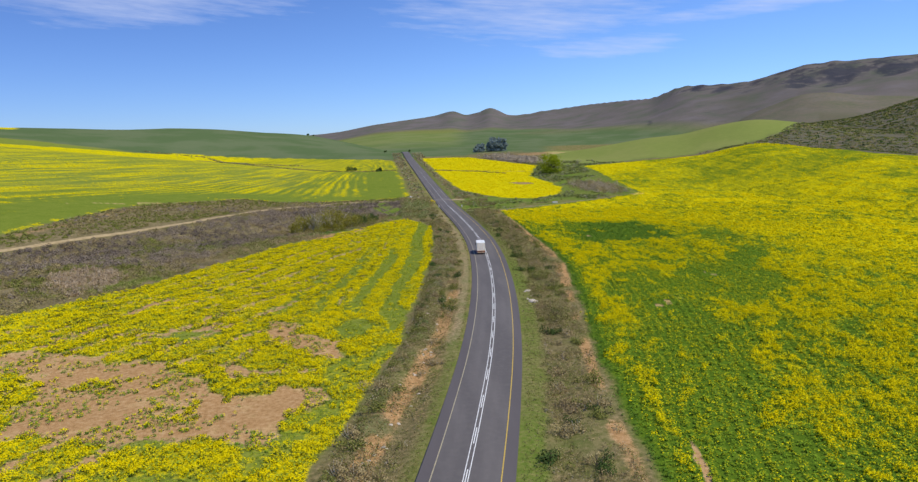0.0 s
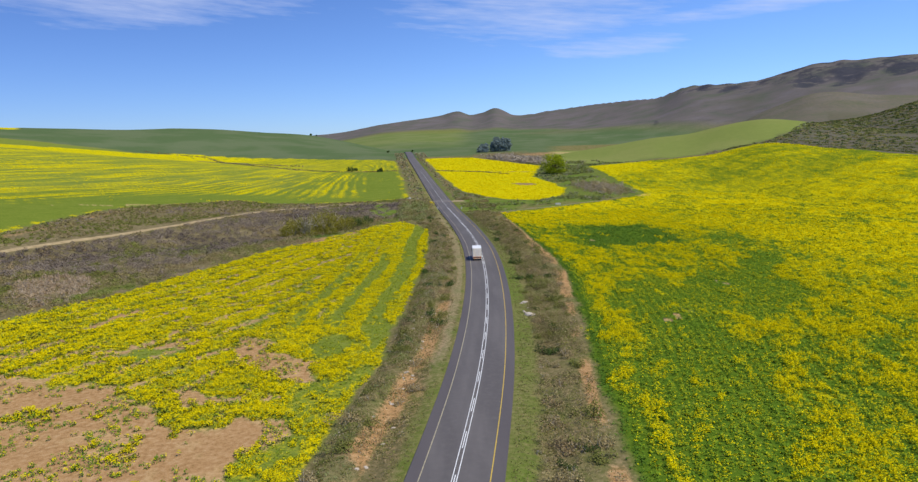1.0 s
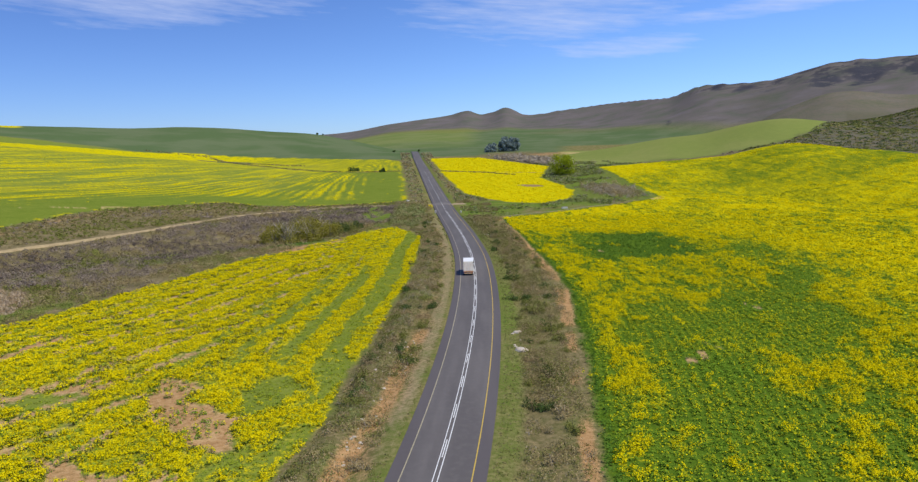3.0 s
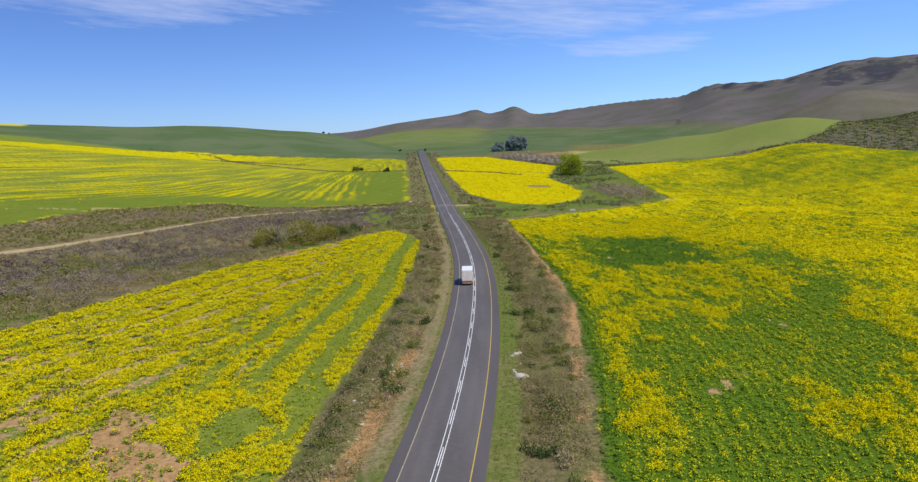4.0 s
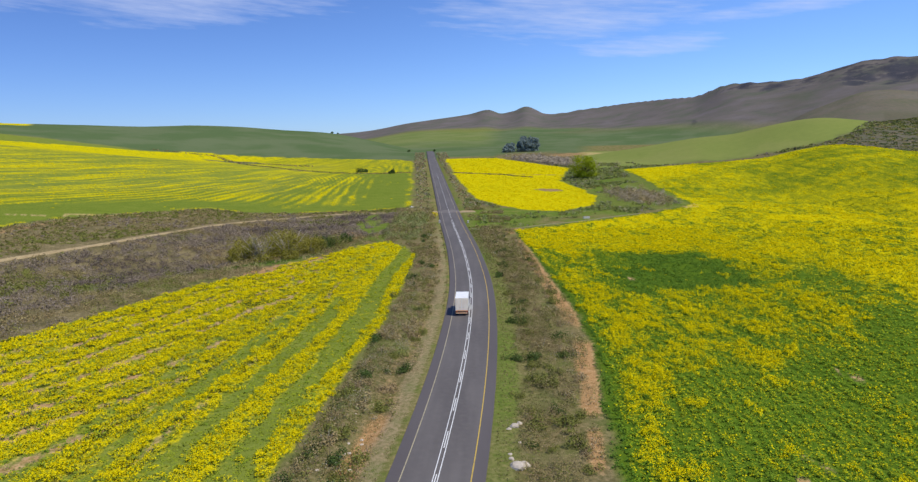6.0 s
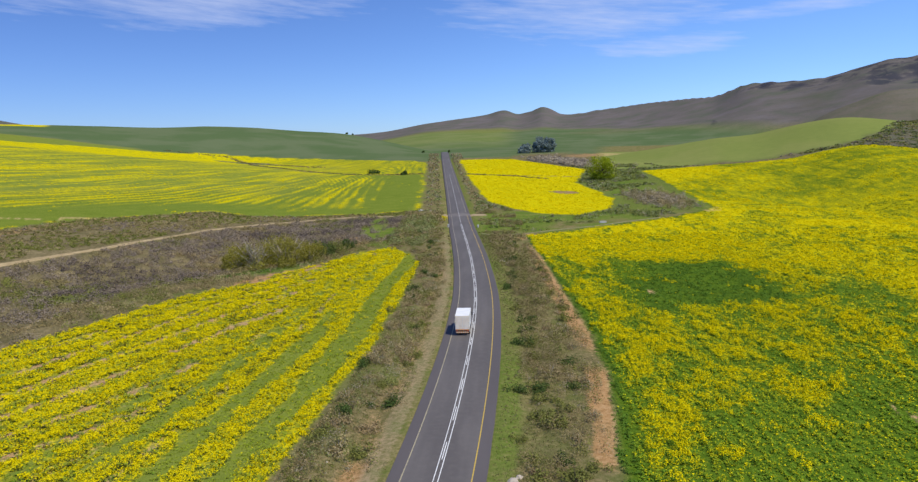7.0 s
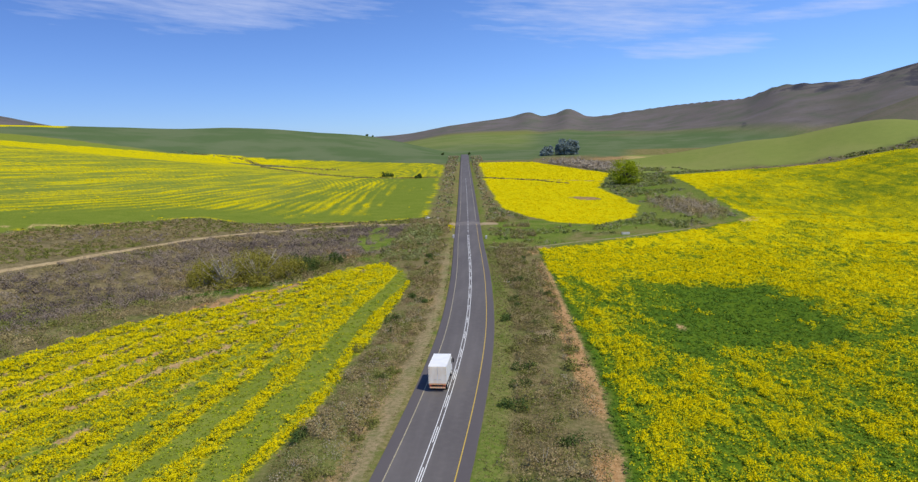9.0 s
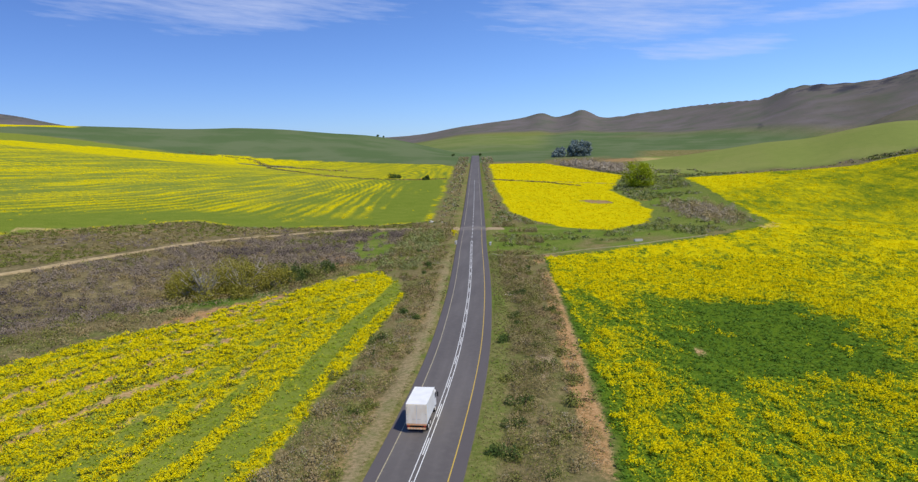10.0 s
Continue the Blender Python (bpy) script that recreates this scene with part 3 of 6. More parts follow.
# ---- ground ----
def ground_material():
    m = Nodes("ground", 0.97, 0.0)
    fine, mid, big, huge = m.noise(9, 4), m.noise(1.5, 5, rough=0.65), m.noise(0.16, 4), m.noise(0.012, 4)
    bloom, leaf, soil = m.attribute("crop")
    scrub, grass, rock = m.attribute("wild")
    cereal, pale, track = m.attribute("far")
    two = m.math("ADD", m.math("MULTIPLY", mid, 0.55), m.math("MULTIPLY", big, 0.45))
    base = m.mix(m.step(mid, 0.35, 0.65), (0.155, 0.14, 0.05), (0.29, 0.225, 0.11))
    base = m.mix(m.step(big, 0.45, 0.65), base, m.mix(fine, (0.08, 0.12, 0.02), (0.15, 0.16, 0.045)))
    heath = m.ramp(two, [(0.32, (0.082, 0.075, 0.034)), (0.45, (0.14, 0.118, 0.056)), (0.56, (0.215, 0.172, 0.088)), (0.7, (0.37, 0.29, 0.155))])
    c = m.mix(scrub, base, heath)
    lawn = m.ramp(two, [(0.35, (0.085, 0.14, 0.02)), (0.5, (0.135, 0.19, 0.03)), (0.65, (0.23, 0.225, 0.07))])
    c = m.mix(grass, c, lawn)
    slope = m.noise(0.05, 6, rough=0.65)
    stone = m.ramp(m.math("ADD", m.math("MULTIPLY", huge, 0.82), m.math("MULTIPLY", slope, 0.18)), [(0.36, (0.112, 0.118, 0.088)), (0.45, (0.132, 0.125, 0.106)), (0.53, (0.146, 0.128, 0.116)), (0.64, (0.160, 0.142, 0.136))])
    crag = m.math("MULTIPLY", m.step(m.noise(0.028, 8, (1, 1, 2.2), 0.75), 0.52, 0.6), m.step(m.noise(0.0045, 2), 0.46, 0.6))
    stone = m.mix(m.math("MULTIPLY", crag, 0.22), stone, (0.06, 0.06, 0.065))
    s = m.n.new("ShaderNodeSeparateXYZ")
    m.l.new(m.pos, s.inputs["Vector"])
    ridge = m.math("MULTIPLY", m.step(m.noise(0.022, 8, (1, 1, 2.0), 0.7), 0.47, 0.56), m.step(m.math("ADD", s.outputs["Z"], m.math("MULTIPLY", huge, 130.0)), 215, 265))
    stone = m.mix(m.math("MULTIPLY", ridge, 0.8), stone, (0.05, 0.05, 0.062))
    outcrop, thick, _ = m.attribute("rock_shade")
    shard = m.step(m.math("ADD", m.noise(0.03, 8, (1, 1, 2.0), 0.75), m.math("MULTIPLY", outcrop, 0.16)), 0.52, 0.62)
    # dark tint: the scrub slope's own colour, plus painted shade in a mountain dip
    stone = m.mix(m.math("MULTIPLY", thick, 0.45), stone, (0.085, 0.084, 0.06))
    stone = m.mix(m.math("MULTIPLY", m.math("MULTIPLY", shard, outcrop), 0.85), stone, (0.05, 0.052, 0.066))
    c = m.mix(rock, c, stone)
    c = m.mix(cereal, c, m.mix(m.step(huge, 0.4, 0.6), (0.096, 0.142, 0.058), (0.13, 0.165, 0.08)))
    clay = m.ramp(m.math("ADD", m.math("MULTIPLY", fine, 0.35), m.math("MULTIPLY", mid, 0.65)), [(0.3, (0.27, 0.14, 0.055)), (0.5, (0.43, 0.25, 0.11)), (0.7, (0.56, 0.38, 0.2))])
    earth = m.ramp(m.math("ADD", m.math("MULTIPLY", fine, 0.35), m.math("MULTIPLY", mid, 0.65)), [(0.3, (0.44, 0.285, 0.125)), (0.5, (0.58, 0.40, 0.19)), (0.7, (0.69, 0.49, 0.26))])
    speck = m.math("ADD", m.math("MULTIPLY", fine, 0.45), m.math("MULTIPLY", mid, 0.55))
    green = m.ramp(speck, [(0.3, (0.045, 0.095, 0.01)), (0.5, (0.09, 0.155, 0.013)), (0.7, (0.165, 0.225, 0.017))])
    c = m.mix(leaf, c, green)
    young = m.ramp(m.math("ADD", m.math("MULTIPLY", speck, 0.6), m.math("MULTIPLY", big, 0.4)), [(0.35, (0.15, 0.19, 0.028)), (0.5, (0.195, 0.235, 0.036)), (0.65, (0.24, 0.265, 0.048))])
    # far hills take a paler, greyer green, with distance haze mixed into the colour
    c = m.mix(pale, c, m.mix(m.math("MULTIPLY", cereal, 0.5), young, m.mix(m.step(huge, 0.4, 0.6), (0.215, 0.25, 0.085), (0.265, 0.27, 0.105))))
    flower = m.ramp(speck, [(0.3, (0.32, 0.285, 0.004)), (0.45, (0.55, 0.465, 0.004)), (0.65, (0.72, 0.59, 0.004))])
    grit = m.math("ADD", m.math("MULTIPLY", mid, 0.7), m.math("MULTIPLY", fine, 0.5))
    span = m.n.new("ShaderNodeVectorMath")
    span.operation = "LENGTH"
    m.l.new(m.pos, span.inputs[0])
    out = span.outputs["Value"]     # the rows close up towards the far fields
    tuft = m.math("ADD", m.math("MULTIPLY", m.noise(0.75, 3, rough=0.6), 0.6), m.math("MULTIPLY", m.noise(0.3, 3, (1.0, 0.45, 1.0), 0.6), 0.4))
    cover = m.math("ADD", m.math("ADD", bloom, m.math("MULTIPLY", m.math("SUBTRACT", grit, 0.6), 0.9)), m.math("MULTIPLY", m.math("SUBTRACT", tuft, 0.46), m.math("MULTIPLY", m.math("SUBTRACT", 2.4, m.math("MULTIPLY", pale, 1.2)), m.math("SUBTRACT", 1.0, m.math("MULTIPLY", m.step(out, 280, 440), 0.6)))))
    cover = m.math("MULTIPLY", cover, m.step(bloom, 0.02, 0.16))
    cover = m.math("ADD", 0.5, m.math("MULTIPLY", m.math("SUBTRACT", cover, 0.5), m.math("SUBTRACT", 1.0, m.math("MULTIPLY", m.step(out, 280, 440), 0.42))))
    c = m.mix(m.step(cover, 0.22, 0.78), c, flower)
    c = m.mix(m.step(m.math("ADD", soil, m.math("MULTIPLY", m.math("SUBTRACT", grit, 0.6), 2.0)), 0.15, 0.95), c, m.mix(leaf, m.mix(pale, clay, earth), earth))
    dust = m.mix(fine, (0.34, 0.25, 0.15), (0.46, 0.35, 0.22))
    c = m.mix(m.step(m.math("ADD", track, m.math("MULTIPLY", m.math("SUBTRACT", grit, 0.6), 1.0)), 0.15, 0.8), c, dust)
    m.bump(m.math("ADD", fine, mid), 0.6, 0.12)
    return m.done(c)


def make_ground():
    az = np.concatenate([np.linspace(-50, 50, 601), np.linspace(54, 306, 64)])
    radii = [6.0, 14.0, 22.0]
    while radii[-1] < 4900:
        radii.append(radii[-1] * (1.007 if 380 < radii[-1] < 920 else 1.0135) + 0.12)
    r = np.array(radii)
    A, Rr = np.meshgrid(np.radians(az), r)
    X, Y = (np.sin(A) * Rr).ravel(), (np.cos(A) * Rr).ravel()
    X, Y = np.append(X, 0.0), np.append(Y, 0.0)
    Z = land(X, Y)
    v = verge(X, Y)
    on = (Y > -90) & (Y < 1400)
    rr = np.hypot(X, Y)
    bed = np.where(on, 1 - ease(4.2, 4.8 + 0.006 * np.maximum(rr - 150, 0), np.abs(v)), 0)
    Z = Z - bed * (0.12 + 0.0012 * rr)
    nr, na = len(r), len(az)
    i, j = np.meshgrid(np.arange(nr - 1), np.arange(na), indexing="ij")
    j2 = (j + 1) % na
    quads = np.stack([i * na + j, (i + 1) * na + j, (i + 1) * na + j2, i * na + j2], -1).reshape(-1, 4)[:, ::-1]
    fan = np.stack([np.full(na, nr * na), np.arange(na), (np.arange(na) + 1) % na], -1)[:, ::-1]
    me = bpy.data.meshes.new("ground")
    me.from_pydata(np.stack([X, Y, Z], -1).tolist(), [], quads.tolist() + fan.tolist())
    me.polygons.foreach_set("use_smooth", np.ones(len(me.polygons), bool))
    # what grows where
    bloom, leaf, soil = fields(X, Y)
    azd = np.degrees(np.arctan2(X, Y))
    field = np.maximum(leaf, soil)
    n1, n2 = fnoise(X, Y, 12, 61), fnoise(X, Y, 5, 62)
    scrub_l = ease(-24, -40, X + 0.12 * (Y - 330)) * ease(130, 150, Y) * (1 - ease(395, 410, Y))
    strip = np.where(on, ease(6.5, 8.5, np.abs(v) + n2), 0) * (1 - ease(16, 26, np.abs(v))) * (0.3 + 0.35 * ease(-0.2, 0.5, fnoise(X, Y, 9, 144)))
    creek = ease(60, 75, X) * (1 - ease(150, 165, X)) * ease(368, 400, Y) * (1 - ease(640, 700, Y))
    scrub = np.maximum.reduce([scrub_l, strip, 0.5 * creek * ease(-0.1, 0.6, n1), 0.9 * ease(430, 520, rr) * ease(12, 15, azd) * (1 - ease(1350, 1500, rr)), blob(X, Y, 105, 850, 60, 130, 15)])
    green = np.maximum.reduce([np.where(on, (1 - ease(7.2, 8.6, v + 0.6 * n2)) * ease(4, 5, v), 0) * (0.45 + 0.4 * ease(-0.2, 0.5, n1)),
                               np.where(on, (1 - ease(6.0, 7.6, -v + 0.6 * n2)) * ease(4, 5, -v), 0) * (0.5 - 0.35 * ease(90, 120, Y)),
                               np.where(on, ease(0.1, 0.7, n1 + 0.5 * n2) * (np.abs(v) > 7), 0) * (1 - ease(25, 40, np.abs(v))) * np.where(v > 0, 0.18, 0.38),
                               blob(X, Y, -25, 334, 7, 27, 12), blob(X, Y, -42, 262, 14, 5, 40), 0.5 * blob(X, Y, -74, 230, 9, 5, 40), 0.45 * blob(X, Y, -56, 232, 16, 3, 50), 0.8 * blob(X, Y, -78, 172, 10, 3, 60),
                               ease(8, 14, X) * (1 - ease(75, 90, X)) * ease(318, 330, Y) * (1 - ease(392, 404, Y)) * ease(-0.6, 0.1, n1 + 0.4), blob(X, Y, -20, 303, 9, 7, 0), blob(X, Y, -30, 366, 4, 10, 0), 0.8 * blob(X, Y, -14, 330, 6, 20, 0),
                               blob(X, Y, 96, 500, 16, 70, -5), blob(X, Y, 110, 425, 18, 40, 10), 0.8 * creek, 0.25 * ease(24, 28, azd) * ease(420, 600, rr) * (1 - ease(640, 760, rr + 40 * n1))])
    mount = ease(0.66, 0.76, rr / curve([-60, -10, 2, 10, 18, 26, 40], [3500, 3300, 3200, 3000, 2500, 2300, 2250], azd) + 0.06 * fnoise(X, Y, 240, 63))
    cereal = np.where(azd < -3, ease(840, 870, rr + 12 * n1), ease(885, 915, Y)) * (1 - mount)
    cereal = np.where((azd > 8) & (rr < 1500), cereal * (1 - ease(8, 10, azd)), cereal) * (1 - leaf) * (1 - blob(X, Y, 105, 850, 60, 130, 15))
    edge_r = curve([8, 13.5, 20.4, 24.8, 26.3, 27.3, 27.9, 29], [640, 705, 722, 745, 780, 825, 905, 1400], azd)
    hill = ease(8.5, 9.5, azd) * ease(edge_r - 12, edge_r + 12, rr + 8 * n1) * (1 - ease(955, 975, rr)) * (1 - field)
    yellow_far = ease(-40, -39.5, azd) * (1 - ease(-31.0, -30.2, azd)) * ease(-6, 6, rr - curve([-40, -35, -33, -31.5, -30], [1120, 1240, 1290, 1275, 1265], azd)) * (1 - ease(1460, 1480, rr))
    bloom = np.maximum(bloom, yellow_far)
    cereal = np.maximum(cereal * (1 - ease(19, 23, azd)), 0.95 * hill)
    slope = ease(20, 24, azd) * ease(440, 480, rr) * (1 - ease(-10, 10, rr - edge_r)) * (1 - ease(1350, 1500, rr)) * (1 - field)
    mount = np.maximum(mount * (1 - ease(-9, -6, azd) * (1 - ease(2, 4, azd)) * (1 - ease(0.70, 0.80, rr / 3200 + 0.03 * fnoise(X, Y, 160, 64)))), 0.75 * slope)
    mount = np.maximum(mount, 0.72 * ease(20, 23, azd) * ease(1230, 1330, rr))
    bloom = np.maximum(bloom, 2.2 * hill * (1 - hill) * ease(-0.2, 0.4, n1) * ease(10, 11, azd) * (1 - ease(13.5, 15, azd)))
    meadow = ease(-19, -25, azd) * (1 - ease(-8, 8, rr + 6 * n1 - curve([-40, -31.5, -29, -24, -19], [1110, 1060, 1030, 975, 900], azd))) * (azd < -19) * (rr > 780) * (1 - field)
    cereal = cereal * (1 - meadow)
    # foothills paled towards that green too, haze put into the ground colour
    foothill = 0.55 * ease(1500, 1800, rr + 60 * fnoise(X, Y, 150, 65)) * (1 - mount) * ease(-14, -9, azd) * (1 - ease(0.5, 3, azd))
    hill = np.maximum.reduce([0.95 * hill, 0.95 * meadow, foothill])
    dirt_l = np.where(on, (1 - ease(0.6, 2.0, np.abs(-v - curve([60, 95, 120, 145], [11.1, 10.6, 9.5, 8.5], Y) + 0.9 * n1))) * ease(50, 70, Y) * (1 - ease(142, 165, Y)) * ease(-0.55, 0.1, n2 + 0.3), 0)
    dry_l = np.where(on, ease(6.4, 7.6, -v + 0.8 * n2) * (1 - ease(9.0, 11.5, -v + 0.8 * n1)), 0) * ease(-0.7, 0.2, n1 + 0.6 * n2) * 0.42 * ease(60, 100, Y) * (1 - ease(290, 330, Y))
    dirt_r = (1 - ease(0.3, 1.5, np.abs(inside(RIGHT, X, Y) + 0.9 + 0.4 * n2) - 0.7 * ease(140, 170, Y))) * ease(-0.5, 0.5, n1 + 0.8 * n2 + 0.1 + 0.25 * ease(140, 170, Y)) * (X < 40) * (Y < 322)
    shoulder = np.where(on, ease(4.4, 4.9, -v) * (1 - ease(7.4, 9.4, -v + 0.8 * n2)) * 0.42 * ease(4.9, 5.9, -v) * ease(88, 118, Y) * (1 - ease(300, 360, Y)), 0)
    soil = np.maximum.reduce([soil, dirt_l * (1 - field), dry_l * (1 - field), dirt_r, 0.5 * ease(-8, -5, inside(LEFT_FAR, X, Y) + 1.5 * n2) * (1 - ease(-2.5, -1, inside(LEFT_FAR, X, Y))) * ease(-0.2, 0.4, n1 + 0.2) * (X < -20) * (Y < 400), blob(X, Y, -33, 322, 7, 2.5, 30) * 0.8, 0.9 * blob(X, Y, -30, 307.5, 6, 2.2, 25), blob(X, Y, -130, 338, 40, 3, 38) * 0.6, 0.55 * blob(X, Y, 140, 905, 45, 32, 30), 0.5 * blob(X, Y, -33, 318, 6, 3, 0), 0.6 * blob(X, Y, 84, 500, 3.5, 16, -8), 0.5 * blob(X, Y, 113, 392, 3, 10, -30), blob(X, Y, -39, 255, 12, 1.8, 62)])
    paths = np.maximum.reduce([0.4 * (1 - ease(1.2, 2.6, beside(FARM_TRACK, X, Y))), shoulder,
                               np.where(on, (1 - ease(2.5, 6, np.abs(Y - 387))) * (np.abs(v) < 12), 0) * 0.8,
                               0.65 * blob(X, Y, 26, 224, 1.6, 9, 0)])
    close = np.maximum.reduce([np.full(len(X), 60.0), 1.45 * np.abs(X - 12), Y - 128])
    stands = 0.8 + 0.2 * ease(44, 52, Y) * ease(0, 4, 0.74 * Y + 8 - np.abs(X - 2))
    bloom = bloom * (1 - stands * np.where(X < 0, 0.4, 0.68) * (1 - ease(85, 190, close)))     # from near by, the flowers are the plants' own
    field = field * (1 - np.clip(paths, 0, 1))
    scrub = scrub * (1 - field) * (1 - mount)
    far_left = ease(0, 4, inside(LEFT_FAR, X, Y)) * (1 - ease(60, 110, inside(LEFT_FAR, X, Y)))
    # rock outcrops; then the dip's shade as a dark oval, joined with the scrub slope
    for name, cols in (("crop", (bloom * (1 - paths), leaf * np.where(X >= -1, 1.0, far_left) * (1 - paths), soil)), ("wild", (scrub, green * (1 - field), mount)), ("rock_shade", (ease(0.2, 0.75, outcrops(azd, rr) + 0.12 * n1), np.maximum(np.exp(-((azd - 23.4) / 1.3) ** 2 - ((rr - 1960) / 190) ** 2), slope), 0 * X)), ("far", (cereal, np.maximum(hill, leaf * (X < -1) * (1 - 0.32 * far_left)) * (1 - np.clip(paths, 0, 1)), paths))):
        a = me.attributes.new(name, "FLOAT_COLOR", "POINT")
        data = np.ones((len(X), 4), np.float32)
        for k, c in enumerate(cols):
            data[:, k] = np.clip(c, 0, 1)
        a.data.foreach_set("color", data.ravel())
    me.materials.append(ground_material())
    return tagged(new("ground", me), "rolling farmland of flowering crop, heath and mountains", "ground", kind="structure")


ground = make_ground()


# ---- road ----
def road_z(y):
    return height(road_x(y), y) + 0.06


def ribbon(bm, y0, y1, off0, off1, lift, step=3.0, skirt=0.0, crown=0.0):
    """A strip along the road from y0 to y1, between two offsets from its centre line."""
    n = max(1, int(round((y1 - y0) / step)))
    ys = np.linspace(y0, y1, n + 1)
    xs, zs = road_x(ys), road_z(ys)
    dx = np.gradient(road_x(np.linspace(y0 - 1, y1 + 1, n + 3)), np.linspace(y0 - 1, y1 + 1, n + 3))[1:-1]
    ln = np.hypot(dx, 1)
    offs = [off0, off1] if not crown else [off0, -3.62, -3.38, -2.6, -1.7, -0.9, 0.0, 0.9, 1.7, 2.6, 3.38, 3.62, off1]
    lane = bm.verts.layers.float.new("across") if crown else None
    rows = []
    for x, y, z, d, k in zip(xs, ys, zs, dx, ln):
        row = []
        if skirt:
            row.append(bm.verts.new((x + (offs[0] - 0.25) / k, y - (offs[0] - 0.25) * d / k, z + lift - skirt)))
        for o in offs:
            row.append(bm.verts.new((x + o / k, y - o * d / k, z + lift - 0.02 * abs(o) + 0.09)))
            if lane:
                row[-1][lane] = o
        if skirt:
            row.append(bm.verts.new((x + (offs[-1] + 0.25) / k, y - (offs[-1] + 0.25) * d / k, z + lift - skirt)))
        rows.append(row)
    for a, b in zip(rows, rows[1:]):
        for p in range(len(a) - 1):
            bm.faces.new((a[p], a[p + 1], b[p + 1], b[p]))


def part(name, bm, material, parent=None, label=""):
    me = bpy.data.meshes.new(name)
    bm.to_mesh(me)
    bm.free()
    me.materials.append(material)
    ob = new(name, me)
    ob.parent = parent
    return tagged(ob, label) if label else ob


def asphalt():
    m = Nodes("asphalt", 0.85, 0.25)
    fine, mid, big = m.noise(30, 3), m.noise(1.2, 4), m.noise(0.09, 4, (3.0, 0.4, 1))
    c = m.mix(m.step(big, 0.35, 0.7), (0.122, 0.108, 0.103), (0.165, 0.147, 0.138))
    c = m.mix(m.math("MULTIPLY", m.step(mid, 0.4, 0.75), 0.35), c, (0.19, 0.17, 0.155))
    c = m.mix(m.math("MULTIPLY", fine, 0.4), c, (0.075, 0.068, 0.066))
    # darker sealed shoulders, and two faint polished wheel tracks a lane
    across = m.n.new("ShaderNodeAttribute")
    across.attribute_name = "across"
    out = m.math("ABSOLUTE", across.outputs["Fac"])
    c = m.mix(m.math("MULTIPLY", m.step(out, 3.4, 3.6), m.math("ADD", 0.35, m.math("MULTIPLY", mid, 0.4))), c, (0.098, 0.083, 0.086))
    track = m.math("ADD", m.math("SUBTRACT", 1.0, m.step(m.math("ABSOLUTE", m.math("SUBTRACT", out, 0.95)), 0.15, 0.5)), m.math("SUBTRACT", 1.0, m.step(m.math("ABSOLUTE", m.math("SUBTRACT", out, 2.55)), 0.15, 0.5)))
    c = m.mix(m.math("MULTIPLY", track, m.math("MULTIPLY", m.noise(0.2, 3, (1, 0.12, 1)), 0.4)), c, (0.105, 0.094, 0.09))
    # pale dust carried over the road at the farm turning
    s = m.n.new("ShaderNodeSeparateXYZ")
    m.l.new(m.pos, s.inputs["Vector"])
    far = m.math("ABSOLUTE", m.math("SUBTRACT", m.math("ADD", s.outputs["Y"], m.math("MULTIPLY", mid, 5.0)), 389.5))
    dusty = m.math("MULTIPLY", m.math("SUBTRACT", 1.0, m.step(far, 1.5, 8.0)), m.step(m.noise(0.35, 4), 0.25, 0.7))
    c = m.mix(m.math("MULTIPLY", dusty, 0.45), c, (0.36, 0.31, 0.26))
    m.bump(fine, 0.4, 0.01)
    return m.done(c)


def worn_paint(name, colour, wear):
    m = Nodes(name, 0.6, 0.3)
    c = m.mix(m.step(m.noise(1.7, 5, rough=0.7), wear, wear + 0.2), colour, tuple(0.55 * v + 0.05 for v in colour))
    return m.done(c)


YELLOW_PAINT = worn_paint("yellow_paint", (0.62, 0.42, 0.06), 0.5)
PALE_PAINT = worn_paint("faded_paint", (0.46, 0.39, 0.24), 0.44)
WHITE_PAINT = worn_paint("white_paint", (0.80, 0.79, 0.76), 0.55)

bm = bmesh.new()
ribbon(bm, -55, 1180, -4.75, 4.75, 0.0, 3.0, 0.4, 1)
road = tagged(part("road", bm, asphalt()), "two-lane grey asphalt road with painted lines", "road", kind="structure")
for off, material, text in ((-3.42, PALE_PAINT, "faded yellow edge line"), (3.42, YELLOW_PAINT, "yellow edge line")):
    bm = bmesh.new()
    ribbon(bm, -55, 385, off - 0.055, off + 0.055, 0.012, 3.0)
    part("edge_line", bm, material, road, text)
    bm = bmesh.new()
    ribbon(bm, 396, 900, off - 0.065, off + 0.065, 0.014, 3.0)
    part("edge_line", bm, PALE_PAINT, road, "faded pale edge line")
for off in (-0.235, 0.235):
    bm = bmesh.new()
    ribbon(bm, -55, 352, off - 0.045, off + 0.045, 0.012, 3.0)
    part("barrier_line", bm, WHITE_PAINT, road, "solid white line")
y = -50.0
while y < 640:
    bm = bmesh.new()
    ribbon(bm, y, y + (4.2 if y < 352 else 5.5), -0.05 if y < 352 else -0.075, 0.05 if y < 352 else 0.075, 0.012, 2.0)
    part("centre_dash", bm, WHITE_PAINT, road)
    y += 10.0 if y < 352 else 10.0


